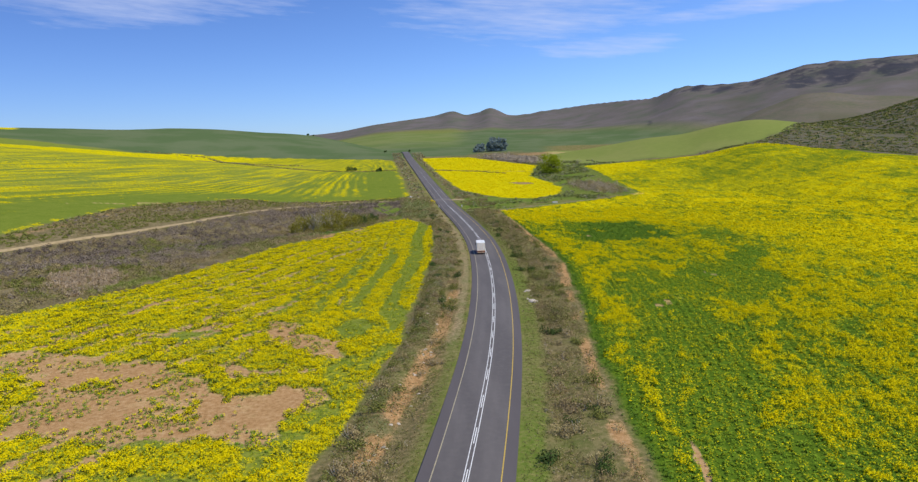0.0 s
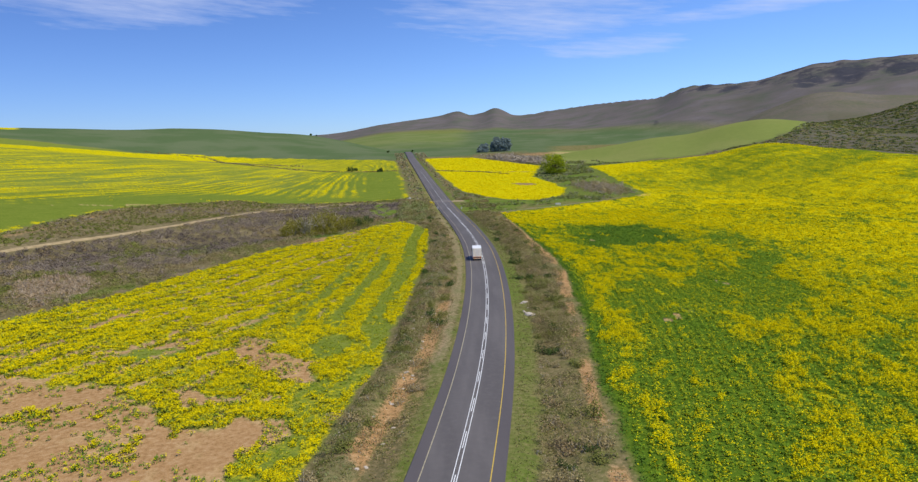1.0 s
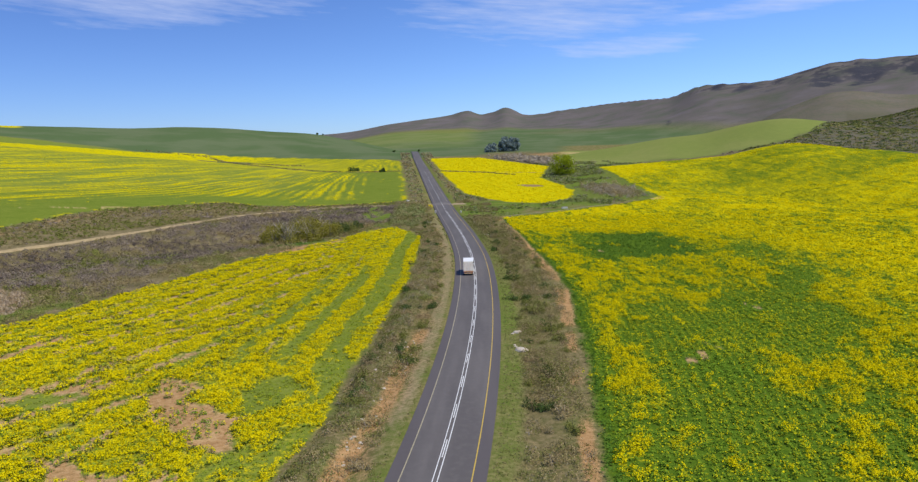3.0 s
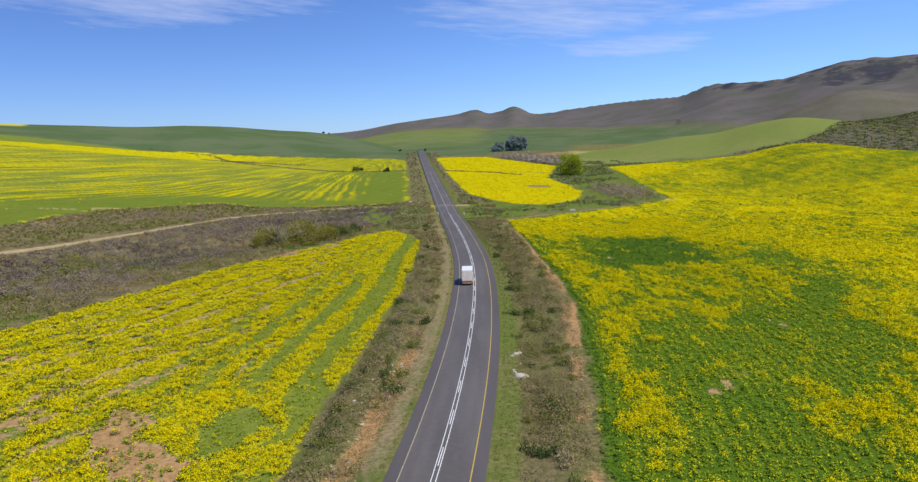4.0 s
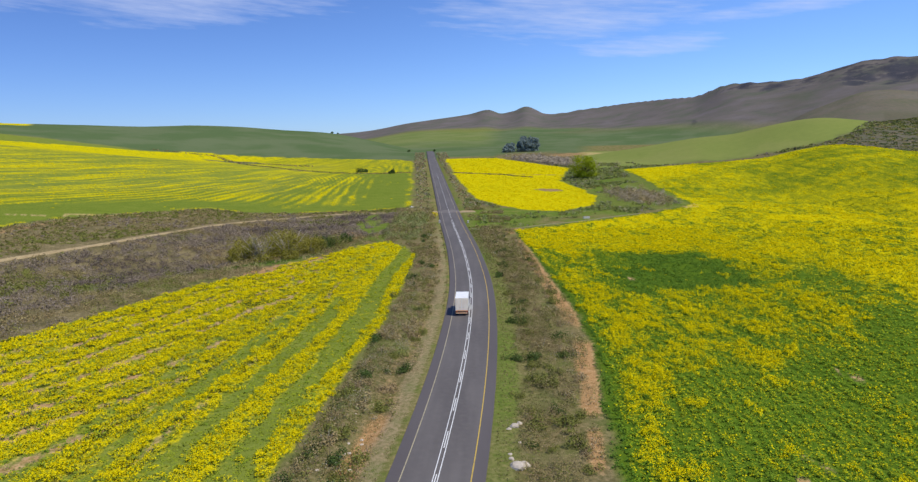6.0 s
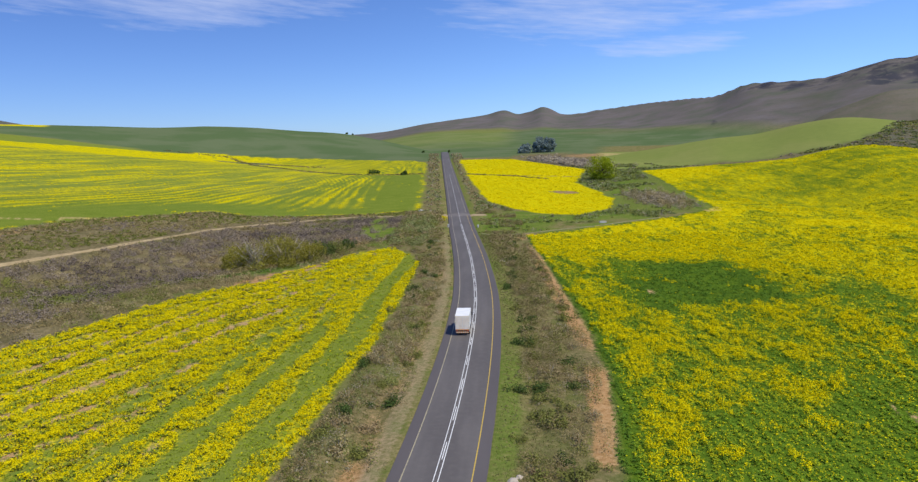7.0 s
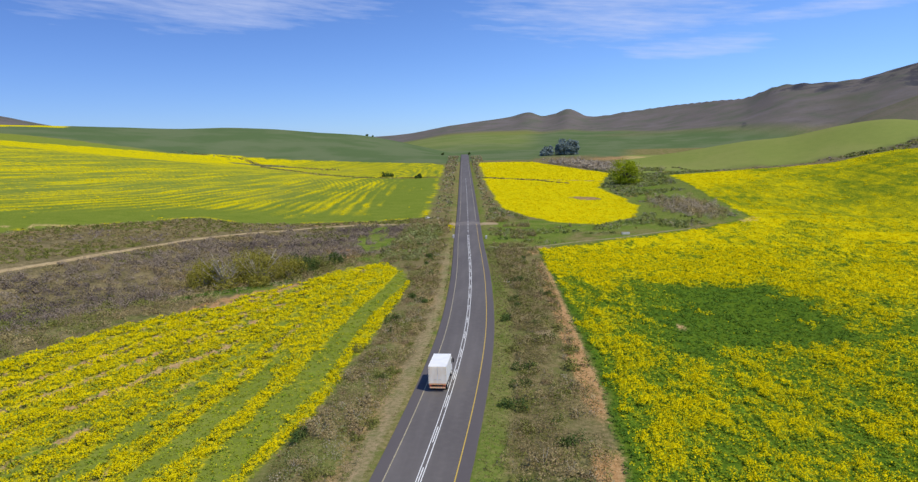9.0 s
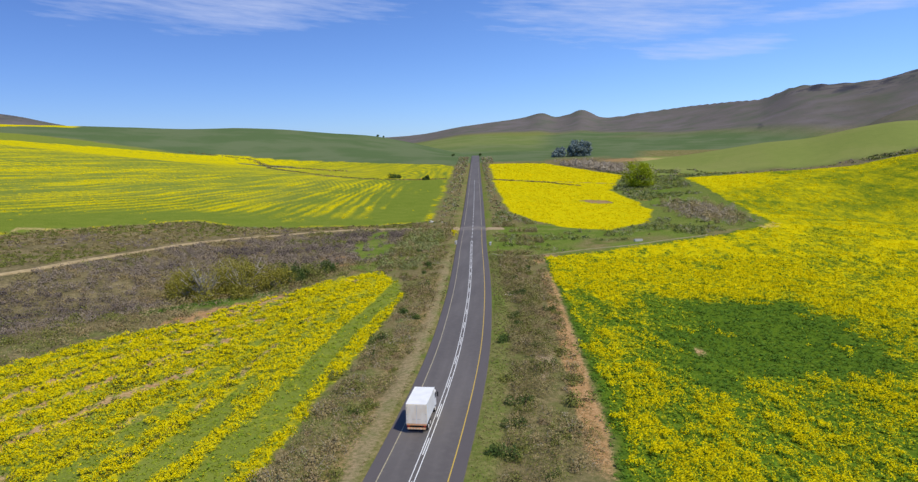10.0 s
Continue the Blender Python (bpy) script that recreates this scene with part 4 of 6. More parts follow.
# ---- farm tracks ----
def drape(name, line, width, material, label, lift):
    """A worn strip of earth laid over the land along a line."""
    p = np.array(line, float)
    step = np.concatenate([[0], np.cumsum(np.hypot(*np.diff(p, axis=0).T))])
    q = np.linspace(0, step[-1], int(step[-1] / 1.2))
    x, y = np.interp(q, step, p[:, 0]), np.interp(q, step, p[:, 1])
    tx, ty = np.gradient(x), np.gradient(y)
    k = np.hypot(tx, ty)
    bm = bmesh.new()
    rows = []
    for i in range(len(q)):
        w = width * (1 + 0.18 * float(fnoise(x[i], y[i], 4, 95)))
        row = []
        for o, dz in ((-w, -0.35), (-w * 0.8, 0.0), (0.0, 0.03), (w * 0.8, 0.0), (w, -0.35)):
            px, py = x[i] - ty[i] / k[i] * o, y[i] + tx[i] / k[i] * o
            row.append(bm.verts.new((px, py, float(height(px, py)) + lift + dz)))
        rows.append(row)
    for a, b in zip(rows, rows[1:]):
        for j in range(4):
            bm.faces.new((a[j], b[j], b[j + 1], a[j + 1]))
    return tagged(part(name, bm, material), label, "track", kind="structure")


def dust_material(name, dark, light):
    m = Nodes(name, 0.95, 0.1)
    return m.bump(m.noise(6, 4), 0.5, 0.05).done(m.ramp(m.math("ADD", m.math("MULTIPLY", m.noise(0.7, 4), 0.6), m.math("MULTIPLY", m.noise(5, 3), 0.4)), [(0.35, dark), (0.65, light)]))


drape("farm_track", FARM_TRACK, 1.25, dust_material("track_dust", (0.30, 0.22, 0.11), (0.51, 0.385, 0.21)), "pale sandy farm track through the heath", 0.14)
drape("field_track", FIELD_TRACK[:-8], 0.5, dust_material("grassy_dust", (0.19, 0.18, 0.07), (0.36, 0.30, 0.17)), "faint grassy track along the field edge", 0.14)


# ---- plants ----
RNG = np.random.default_rng(7)


def triangles(name, pts, slots, materials, plant=None):
    """One mesh of loose triangles from an (n, 3, 3) array, with a shade for each plant."""
    me = bpy.data.meshes.new(name)
    n = len(pts)
    me.vertices.add(n * 3)
    me.vertices.foreach_set("co", pts.astype(np.float32).ravel())
    me.loops.add(n * 3)
    me.loops.foreach_set("vertex_index", np.arange(n * 3, dtype=np.int32))
    me.polygons.add(n)
    me.polygons.foreach_set("loop_start", np.arange(0, n * 3, 3, dtype=np.int32))
    for mat in materials:
        me.materials.append(mat)
    me.polygons.foreach_set("material_index", slots.astype(np.int32))
    me.update(calc_edges=True)
    shade = me.attributes.new("plant", "FLOAT", "FACE")
    shade.data.foreach_set("value", (RNG.uniform(0, 1, n) if plant is None else plant).astype(np.float32))
    return me


def flakes(c, size, tilt=1.1, upright=0.0):
    """A turned triangle round each of the points c (n, 3), of the given sizes (n,)."""
    n = len(c)
    a, b = RNG.uniform(0, 2 * math.pi, n), RNG.uniform(-tilt, tilt, n)
    if upright:
        b = np.sign(b) * (math.pi / 2 - np.abs(b) * (1 - upright))
    t1 = np.stack([np.cos(a), np.sin(a), RNG.uniform(-0.4, 0.4, n)], -1)
    t2 = np.stack([-np.sin(a) * np.cos(b), np.cos(a) * np.cos(b), np.sin(b)], -1)
    s = (size * RNG.uniform(0.7, 1.3, n))[:, None]
    return np.stack([c + s * t1, c - 0.5 * s * t1 + 0.85 * s * t2, c - 0.5 * s * t1 - 0.85 * s * t2], 1)


def outward(c, x, y, z, radius, tall):
    """The way out of each dome at its points c (n, k, 3)."""
    d = c - np.stack([x, y, z], -1)[:, None, :]
    d = d / np.stack([radius, radius, tall], -1)[:, None, :]
    d[..., 2] = 0.25 + 0.75 * d[..., 2]
    return d.reshape(-1, 3)


def shingles(c, out, size, loose=0.4):
    """A triangle at each of the points c (n, 3), turned to face roughly along out (n, 3)."""
    n = len(c)
    f = out / np.maximum(np.linalg.norm(out, axis=1), 1e-6)[:, None] + RNG.normal(0, loose, (n, 3))
    f /= np.linalg.norm(f, axis=1)[:, None]
    t1 = np.cross(f, RNG.normal(0, 1, (n, 3)))
    t1 /= np.linalg.norm(t1, axis=1)[:, None]
    t2 = np.cross(f, t1)
    s = (size * RNG.uniform(0.7, 1.3, n))[:, None]
    return np.stack([c + s * t1, c - 0.5 * s * t1 + 0.85 * s * t2, c - 0.5 * s * t1 - 0.85 * s * t2], 1)


def domes(x, y, z, radius, tall, k, low=0.25):
    """k points in a dome over each place."""
    n = len(x)
    a, q, h = RNG.uniform(0, 2 * math.pi, (n, k)), np.sqrt(RNG.uniform(0, 1, (n, k))), RNG.uniform(low, 1, (n, k))
    rr = radius[:, None] * q
    top = np.sqrt(np.clip(1 - 0.75 * q**2, 0, 1))
    return np.stack([x[:, None] + rr * np.cos(a), y[:, None] + rr * np.sin(a), z[:, None] + tall[:, None] * h * top], -1)


PETALS = leafy("canola_petals", [(0.0, (0.58, 0.47, 0.003)), (0.4, (0.76, 0.615, 0.003)), (1.0, (0.88, 0.725, 0.008))], 0.35, patch=(0.56, 0.49, 0.005))
LEAVES = leafy("canola_leaves", [(0.0, (0.06, 0.145, 0.015)), (0.5, (0.145, 0.25, 0.02)), (1.0, (0.255, 0.35, 0.025))], 0.2, patch=(0.185, 0.265, 0.024))
BUDS = leafy("canola_buds", [(0.0, (0.24, 0.29, 0.012)), (0.5, (0.38, 0.38, 0.012)), (1.0, (0.45, 0.43, 0.012))], 0.2, patch=(0.30, 0.33, 0.012))
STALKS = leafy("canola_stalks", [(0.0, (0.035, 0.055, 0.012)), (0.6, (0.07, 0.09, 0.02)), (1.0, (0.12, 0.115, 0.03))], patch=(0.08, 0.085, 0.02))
PALE_LEAVES = leafy("young_leaves", [(0.0, (0.18, 0.235, 0.018)), (0.5, (0.235, 0.29, 0.024)), (1.0, (0.29, 0.335, 0.03))], patch=(0.22, 0.26, 0.022))
GREY_TWIGS = leafy("grey_heath", [(0.0, (0.155, 0.123, 0.094)), (0.5, (0.25, 0.198, 0.15)), (0.9, (0.345, 0.276, 0.212)), (1.0, (0.25, 0.215, 0.095))], patch=(0.25, 0.198, 0.15))
PLUM_TWIGS = leafy("plum_heath", [(0.0, (0.10, 0.08, 0.066)), (0.5, (0.165, 0.13, 0.108)), (1.0, (0.25, 0.198, 0.165))], patch=(0.155, 0.122, 0.10))
DUSKY_TWIGS = leafy("dusky_scrub", [(0.0, (0.135, 0.11, 0.046)), (0.4, (0.255, 0.205, 0.09)), (0.75, (0.385, 0.31, 0.148)), (1.0, (0.27, 0.25, 0.08))], patch=(0.27, 0.21, 0.095))
MAUVE_TWIGS = leafy("mauve_twigs", [(0.0, (0.30, 0.25, 0.18)), (0.5, (0.40, 0.335, 0.245)), (1.0, (0.49, 0.415, 0.31))], patch=(0.37, 0.305, 0.225))
WARM_TWIGS = leafy("weathered_twigs", [(0.0, (0.15, 0.11, 0.052)), (0.4, (0.30, 0.232, 0.112)), (0.75, (0.46, 0.36, 0.19)), (1.0, (0.30, 0.27, 0.085))], patch=(0.345, 0.26, 0.125))
BROWN_TWIGS = leafy("brown_heath", [(0.0, (0.16, 0.115, 0.05)), (0.4, (0.28, 0.207, 0.10)), (0.8, (0.39, 0.30, 0.155)), (1.0, (0.47, 0.375, 0.21))], patch=(0.30, 0.215, 0.12))
OLIVE_LEAVES = leafy("olive_leaves", [(0.0, (0.095, 0.108, 0.026)), (0.5, (0.185, 0.195, 0.048)), (1.0, (0.285, 0.28, 0.075))], patch=(0.175, 0.185, 0.045))
DARK_LEAVES = leafy("dark_leaves", [(0.0, (0.035, 0.06, 0.016)), (0.5, (0.07, 0.11, 0.03)), (1.0, (0.12, 0.165, 0.045))], patch=(0.06, 0.09, 0.025))
SILVER_TWIGS = leafy("silver_heath", [(0.0, (0.2, 0.17, 0.11)), (0.4, (0.33, 0.28, 0.19)), (0.75, (0.43, 0.365, 0.265)), (1.0, (0.29, 0.29, 0.11))], patch=(0.28, 0.22, 0.18))
SAGE_LEAVES = leafy("sage_leaves", [(0.0, (0.15, 0.18, 0.06)), (0.5, (0.26, 0.295, 0.11)), (1.0, (0.38, 0.40, 0.17))], patch=(0.20, 0.225, 0.09))
STRAW = leafy("straw_grass", [(0.0, (0.16, 0.15, 0.05)), (0.5, (0.27, 0.22, 0.10)), (1.0, (0.40, 0.31, 0.17))], patch=(0.25, 0.2, 0.09))
LUSH_LEAVES = leafy("lush_leaves", [(0.0, (0.05, 0.115, 0.016)), (0.5, (0.085, 0.17, 0.022)), (1.0, (0.13, 0.22, 0.026))], patch=(0.10, 0.175, 0.022))
GRASS = leafy("verge_grass", [(0.0, (0.10, 0.14, 0.025)), (0.5, (0.16, 0.19, 0.04)), (0.85, (0.24, 0.225, 0.08)), (1.0, (0.36, 0.29, 0.14))], patch=(0.19, 0.175, 0.055))
REEDS = leafy("dry_reeds", [(0.0, (0.34, 0.245, 0.14)), (0.5, (0.50, 0.375, 0.24)), (1.0, (0.62, 0.49, 0.34))], patch=(0.42, 0.31, 0.2))
WILLOW_LEAVES = leafy("willow_leaves", [(0.0, (0.16, 0.152, 0.024)), (0.5, (0.265, 0.24, 0.038)), (1.0, (0.39, 0.345, 0.058))], patch=(0.205, 0.178, 0.042))
POPLAR_LEAVES = leafy("poplar_leaves", [(0.0, (0.16, 0.22, 0.012)), (0.5, (0.30, 0.36, 0.018)), (1.0, (0.44, 0.48, 0.03))], patch=(0.24, 0.30, 0.015))
GUM_LEAVES = leafy("gum_leaves", [(0.0, (0.15, 0.19, 0.18)), (0.5, (0.21, 0.26, 0.24)), (1.0, (0.27, 0.325, 0.295))], patch=(0.18, 0.225, 0.21))
PALE_BARK = plain("pale_bark", (0.58, 0.51, 0.41), 0.9, 0.1, vary=0.4)
DARK_BARK = plain("dark_bark", (0.12, 0.09, 0.065), 0.9, 0.1, vary=0.4)


def spread(x0, x1, y0, y1, density):
    n = int((x1 - x0) * (y1 - y0) * density)
    return RNG.uniform(x0, x1, n), RNG.uniform(y0, y1, n)


def nearness(x, y):
    """Distance from the stretch of road in the foreground, at least 60 m."""
    return np.maximum.reduce([np.full(np.shape(x), 60.0), 1.45 * np.abs(x - 12), y - 128])


def crop(name, label, boxes, poly):
    """A field's standing crop: leaf tufts, and flower heads where it blooms."""
    pts, slots = [], []
    for x0, x1, y0, y1, density in boxes:
        x, y = spread(x0, x1, y0, y1, density)
        keep = (np.abs(x - 2) < 0.74 * y + 8) & (inside(poly, x, y) > -0.3)
        x, y = x[keep], y[keep]
        d = nearness(x, y)
        keep = RNG.uniform(0, 1, len(x)) < np.clip((60 / d) ** 1.35, 0, 1)
        x, y, d = x[keep], y[keep], d[keep]
        bloom, leaf, soil = fields(x, y)
        z = height(x, y)
        grow = np.sqrt(d / 60)
        across = np.where(x > 0, right_rows(x, y), np.where(x - left_edge_x(y) < -24, x - far_edge_x(y), x - left_edge_x(y)))
        clump = 0.5 + 0.36 * fnoise(across, y * 0.45, 1.5, 72) + 0.36 * fnoise(x, y, 0.9, 73) + 0.24 * fnoise(across, y * 0.5, 3.4, 70)
        drifts = 0.5 + 0.5 * fnoise(across, y * 0.4, 2.9, 170) + 0.34 * fnoise(across, y * 0.55, 1.5, 171)
        wide_view = ease(66, 100, d) * (x > 0)
        u = (0.76 + 0.14 * wide_view) * (clump * (1 - wide_view) + drifts * wide_view) + (0.24 - 0.14 * wide_view) * RNG.uniform(0, 1, len(x))
        f = u < bloom * np.where(x < 0, 1.06, 0.97)
        near = np.clip(1.5 - d / 220, 0.35, 1)
        drill = np.cos(across * 2 * math.pi / 1.45 + 1.2 * fnoise(x, y, 6, 79)) * (x > 0) * (1 - ease(100, 190, d))
        if f.any():
            n = int(f.sum())
            lift = 0.4 * fnoise(x[f], y[f], 1.5, 71)
            foot, wide, tall = z[f] + lift * near[f], RNG.uniform(0.22, 0.40, n) * grow[f], (RNG.uniform(0.75, 1.15, n) + 0.16 * drill[f]) * near[f] * np.where(x[f] < 0, 0.6, 1.0)
            c = domes(x[f], y[f], foot, wide, tall, 15, 0.6)
            size = np.repeat(0.078 * grow[f], 15)
            pts.append(shingles(c.reshape(-1, 3), outward(c, x[f], y[f], foot, wide, tall), size, 0.45))
            slots.append(np.zeros(n * 15))
            c = domes(x[f], y[f], z[f], RNG.uniform(0.25, 0.4, n) * grow[f], 0.6 * near[f], 2, 0.1)
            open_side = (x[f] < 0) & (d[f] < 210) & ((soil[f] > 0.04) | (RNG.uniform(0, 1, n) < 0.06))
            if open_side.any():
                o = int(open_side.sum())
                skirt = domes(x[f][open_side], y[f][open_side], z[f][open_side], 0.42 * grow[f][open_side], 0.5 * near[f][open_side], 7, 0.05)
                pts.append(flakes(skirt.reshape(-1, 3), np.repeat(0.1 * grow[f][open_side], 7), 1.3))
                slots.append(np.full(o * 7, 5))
            b2 = (d[f] < 200).repeat(2)
            pts.append(flakes(c.reshape(-1, 3)[b2], np.repeat(0.15 * grow[f], 2)[b2]))
            slots.append(np.where(x[f] < -1, 2, 1).repeat(2)[b2])
        g = ~f & (d < 260) & (poly is not LEFT_FAR) & (RNG.uniform(0, 1, len(x)) < leaf * (1 - 0.75 * np.clip(soil, 0, 1)) * np.where(x < 0, 0.5, np.where(drill < -0.25, 0.35, 1.0)))
        if g.any():
            n = int(g.sum())
            young = (x[g] < 0) & (soil[g] < 0.3) & (RNG.uniform(0, 1, n) < 0.95)
            c = domes(x[g], y[g], z[g], RNG.uniform(0.22, 0.42, n) * grow[g], (RNG.uniform(0.2, 0.5, n) + 0.3 * fnoise(x[g], y[g], 1.1, 78) + 0.22 * drill[g]) * near[g] * np.where(young, 0.22, 1), 7, 0.3)
            pts.append(flakes(c.reshape(-1, 3), np.repeat(0.115 * grow[g], 7), 0.8))
            kind = np.where(young, 2, 1)[:, None].repeat(7, 1)
            stray = (RNG.uniform(0, 1, (n, 7)) < 0.02 + 0.35 * bloom[g][:, None] * (x[g] > 0)[:, None])
            xg, yg = x[g], y[g]
            dim = np.maximum.reduce([ease(-1, 1.5, inside(RIGHT_LOW, xg, yg)) * ease(50, 60, xg + 3 * fnoise(xg, yg, 5, 173)), blob(xg, yg, 43.5, 127, 3.5, 8, 10), 0.9 * blob(xg, yg, 64, 165, 7, 5, 0), 0.8 * blob(xg, yg, 38, 66, 3, 8, 10), 0.8 * blob(xg, yg, 86, 186, 7, 9, -30), 0.6 * blob(xg, yg, 47, 114, 4, 9, 0), 1 - ease(1.6, 3.6, inside(RIGHT, xg, yg))])
            budding = (xg > 0) * np.clip(0.68 + 0.65 * fnoise(right_rows(xg, yg), yg * 0.25, 1.2, 76) + 0.35 * fnoise(xg, yg, 9, 77) + 0.25 * drill[g], 0.03, 0.92) * (1 - 0.85 * dim) * (1 - 0.75 * ease(0.35, 0.65, bloom[g]) * (1 - 0.85 * wide_view[g]))
            kind = np.where(RNG.uniform(0, 1, (n, 7)) < budding[:, None] * np.array([0.9, 0.8, 0.7, 0.6, 0.4, 0.2, 0.1]), 4, kind)
            lush = (inside(RIGHT_LOW, xg, yg) + 2 * fnoise(xg, yg, 4, 98) - 14 * ease(0.25, 0.6, blob(xg, yg, 49, 256, 6, 16, 0) + 0.6 * fnoise(right_rows(xg, yg), yg * 0.2, 1.6, 172) * ease(70, 52, xg)) > 0.5) | (inside(RIGHT, x[g], y[g]) < 2.0) & (x[g] > 0) & (x[g] < 40)
            kind, stray = np.where(lush[:, None], 3, kind), stray & ~(lush[:, None] & (RNG.uniform(0, 1, (n, 7)) < 0.85))
            slots.append(np.where(stray, 0, kind).ravel())
    if poly is LEFT_NEAR:
        # single plants that came up on the bare sand
        x, y = spread(-74, -12, 66, 165, 1.5)
        bloom, leaf, soil = fields(x, y)
        keep = (inside(poly, x, y) > 0.5) & (soil > 0.4) & (fnoise(x, y, 5, 74) + 0.6 * fnoise(x, y, 1.8, 75) > 0.08)
        x, y = x[keep], y[keep]
        n = len(x)
        z, wide, tall = height(x, y), RNG.uniform(0.16, 0.42, n), RNG.uniform(0.3, 0.75, n)
        pts.append(flakes(domes(x, y, z, wide, tall, 14, 0.1).reshape(-1, 3), np.full(n * 14, 0.1)))
        slots.append(np.ones(n * 14))
        golden = RNG.uniform(0, 1, n) < 0.5
        k = int(golden.sum())
        pts.append(flakes(domes(x[golden], y[golden], z[golden], wide[golden], tall[golden] * 1.15, 9, 0.7).reshape(-1, 3), np.full(k * 9, 0.085)))
        slots.append(np.zeros(k * 9))
    me = triangles(name, np.concatenate(pts), np.concatenate(slots), [PETALS, LEAVES, PALE_LEAVES, LUSH_LEAVES, BUDS, STALKS])
    return tagged(new(name, me), label, "crop", kind="stuff")


crop("canola_crop", "yellow flowering canola in strips with bare sandy patches", [(-80, 0, 48, 306, 6.6), (-130, -80, 60, 200, 4.0)], LEFT_NEAR)
crop("canola_crop", "yellow flowering canola with dark green leafy patches", [(14, 90, 48, 320, 6.0), (90, 200, 70, 320, 4.0), (27, 260, 320, 595, 2.6), (200, 300, 200, 320, 2.6)], RIGHT)
crop("canola_crop", "dense yellow canola in a small rounded field", [(-24, 100, 375, 870, 2.2)], MIDDLE)
crop("canola_crop", "green and yellow banded canola beyond a heath", [(-300, -16, 225, 560, 1.2)], LEFT_FAR)


def tufts(name, label, category, x, y, radius, tall, k, size, materials, weights, upright=0.0, low=0.1, slot=None):
    n = len(x)
    z = land(x, y) - 0.05
    d = np.sqrt(np.maximum(nearness(x, y), 60) / 60)
    c = domes(x, y, z, radius, tall, k, low)
    slot = RNG.choice(len(materials), n, p=weights) if slot is None else slot
    sizes = np.repeat(size * d * RNG.uniform(0.7, 1.3, n), k)
    leaves = flakes(c.reshape(-1, 3), sizes, 0.95, upright) if upright else shingles(c.reshape(-1, 3), outward(c, x, y, z, radius, tall), sizes)
    me = triangles(name, leaves, slot.repeat(k), materials, RNG.uniform(0, 1, n).repeat(k))
    return tagged(new(name, me), label, category, kind="stuff")


def free_of_fields(x, y, margin=0.6):
    ok = np.ones(len(x), bool)
    for poly in (LEFT_NEAR, RIGHT, MIDDLE, LEFT_FAR):
        ok &= inside(poly, x, y) < -margin
    return ok & (np.abs(verge(x, y)) > 5.3) & (beside(FARM_TRACK, x, y) > 2.0) & (beside(FIELD_TRACK, x, y) > 1.4) & (np.abs(x - 2) < 0.74 * y + 8)


# heath between the near field and the farm track: low mounds that drift from mauve to olive and brown
x, y = spread(-175, -14, 130, 402, 0.46)
keep = free_of_fields(x, y) & (beside(FARM_TRACK, x, y) > 3.4) & (verge(x, y) < -22 + 10 * ease(320, 300, y)) & (fnoise(x, y, 9, 81) + 0.5 * fnoise(x, y, 3, 82) > -0.8)
hollow = np.maximum.reduce([blob(x, y, -25, 334, 7, 27, 12), blob(x, y, -30, 366, 4, 10, 0), blob(x, y, -20, 303, 9, 7, 0), blob(x, y, -42, 262, 14, 5, 40)])
keep &= RNG.uniform(0, 1, len(x)) > 0.88 * hollow
keep &= inside(REED_BED, x, y) + 2.5 * fnoise(x, y, 5, 179) < 0
x, y = x[keep], y[keep]
n = len(x)
past_track = y > np.interp(x, [p[0] for p in FARM_TRACK], [p[1] for p in FARM_TRACK])
low_edge = -inside(LEFT_NEAR, x, y) + 6 * fnoise(x, y, 15, 143)
near_end = (y < 205 + 14 * fnoise(x, y, 20, 147)) & ~past_track
drift = fnoise(x, y, 22, 141) + 0.6 * fnoise(x, y, 8, 142) + 0.35 * RNG.normal(0, 1, n)
kind = np.where(drift > 0.75, 2, np.where(drift < -0.95, 1, 0))
patch = fnoise(x, y, 13, 177) + 0.5 * fnoise(x, y, 5, 178)
kind = np.where((kind == 0) & (patch > 0.35), 4, np.where((kind == 0) & (patch < -0.75), 3, kind))
kind = np.where(past_track, np.where(drift > -0.05, 2, np.where(drift > -0.9, 3, 0)), kind)
kind = np.where((low_edge < 13) | near_end, np.where(drift > 0.05, 2, np.where(drift > -0.5, 3, np.where(near_end, 0, 1))), kind)
big = np.where(past_track, 0.62, np.where(low_edge < 13, 1.55, np.where(near_end, 1.05, 1.3)))
keep = RNG.uniform(0, 1, n) < np.where(past_track, 0.9, 0.85)
x, y, kind, big = x[keep], y[keep], kind[keep], big[keep]
n = len(x)
tufts("heath", "low mauve, olive and brown heath shrubs on dry ground", "shrubs", x, y, RNG.uniform(0.6, 1.25, n) * big, RNG.uniform(0.6, 1.35, n) * big, 48, 0.098, [GREY_TWIGS, BROWN_TWIGS, OLIVE_LEAVES, DUSKY_TWIGS, PLUM_TWIGS], None, slot=kind)

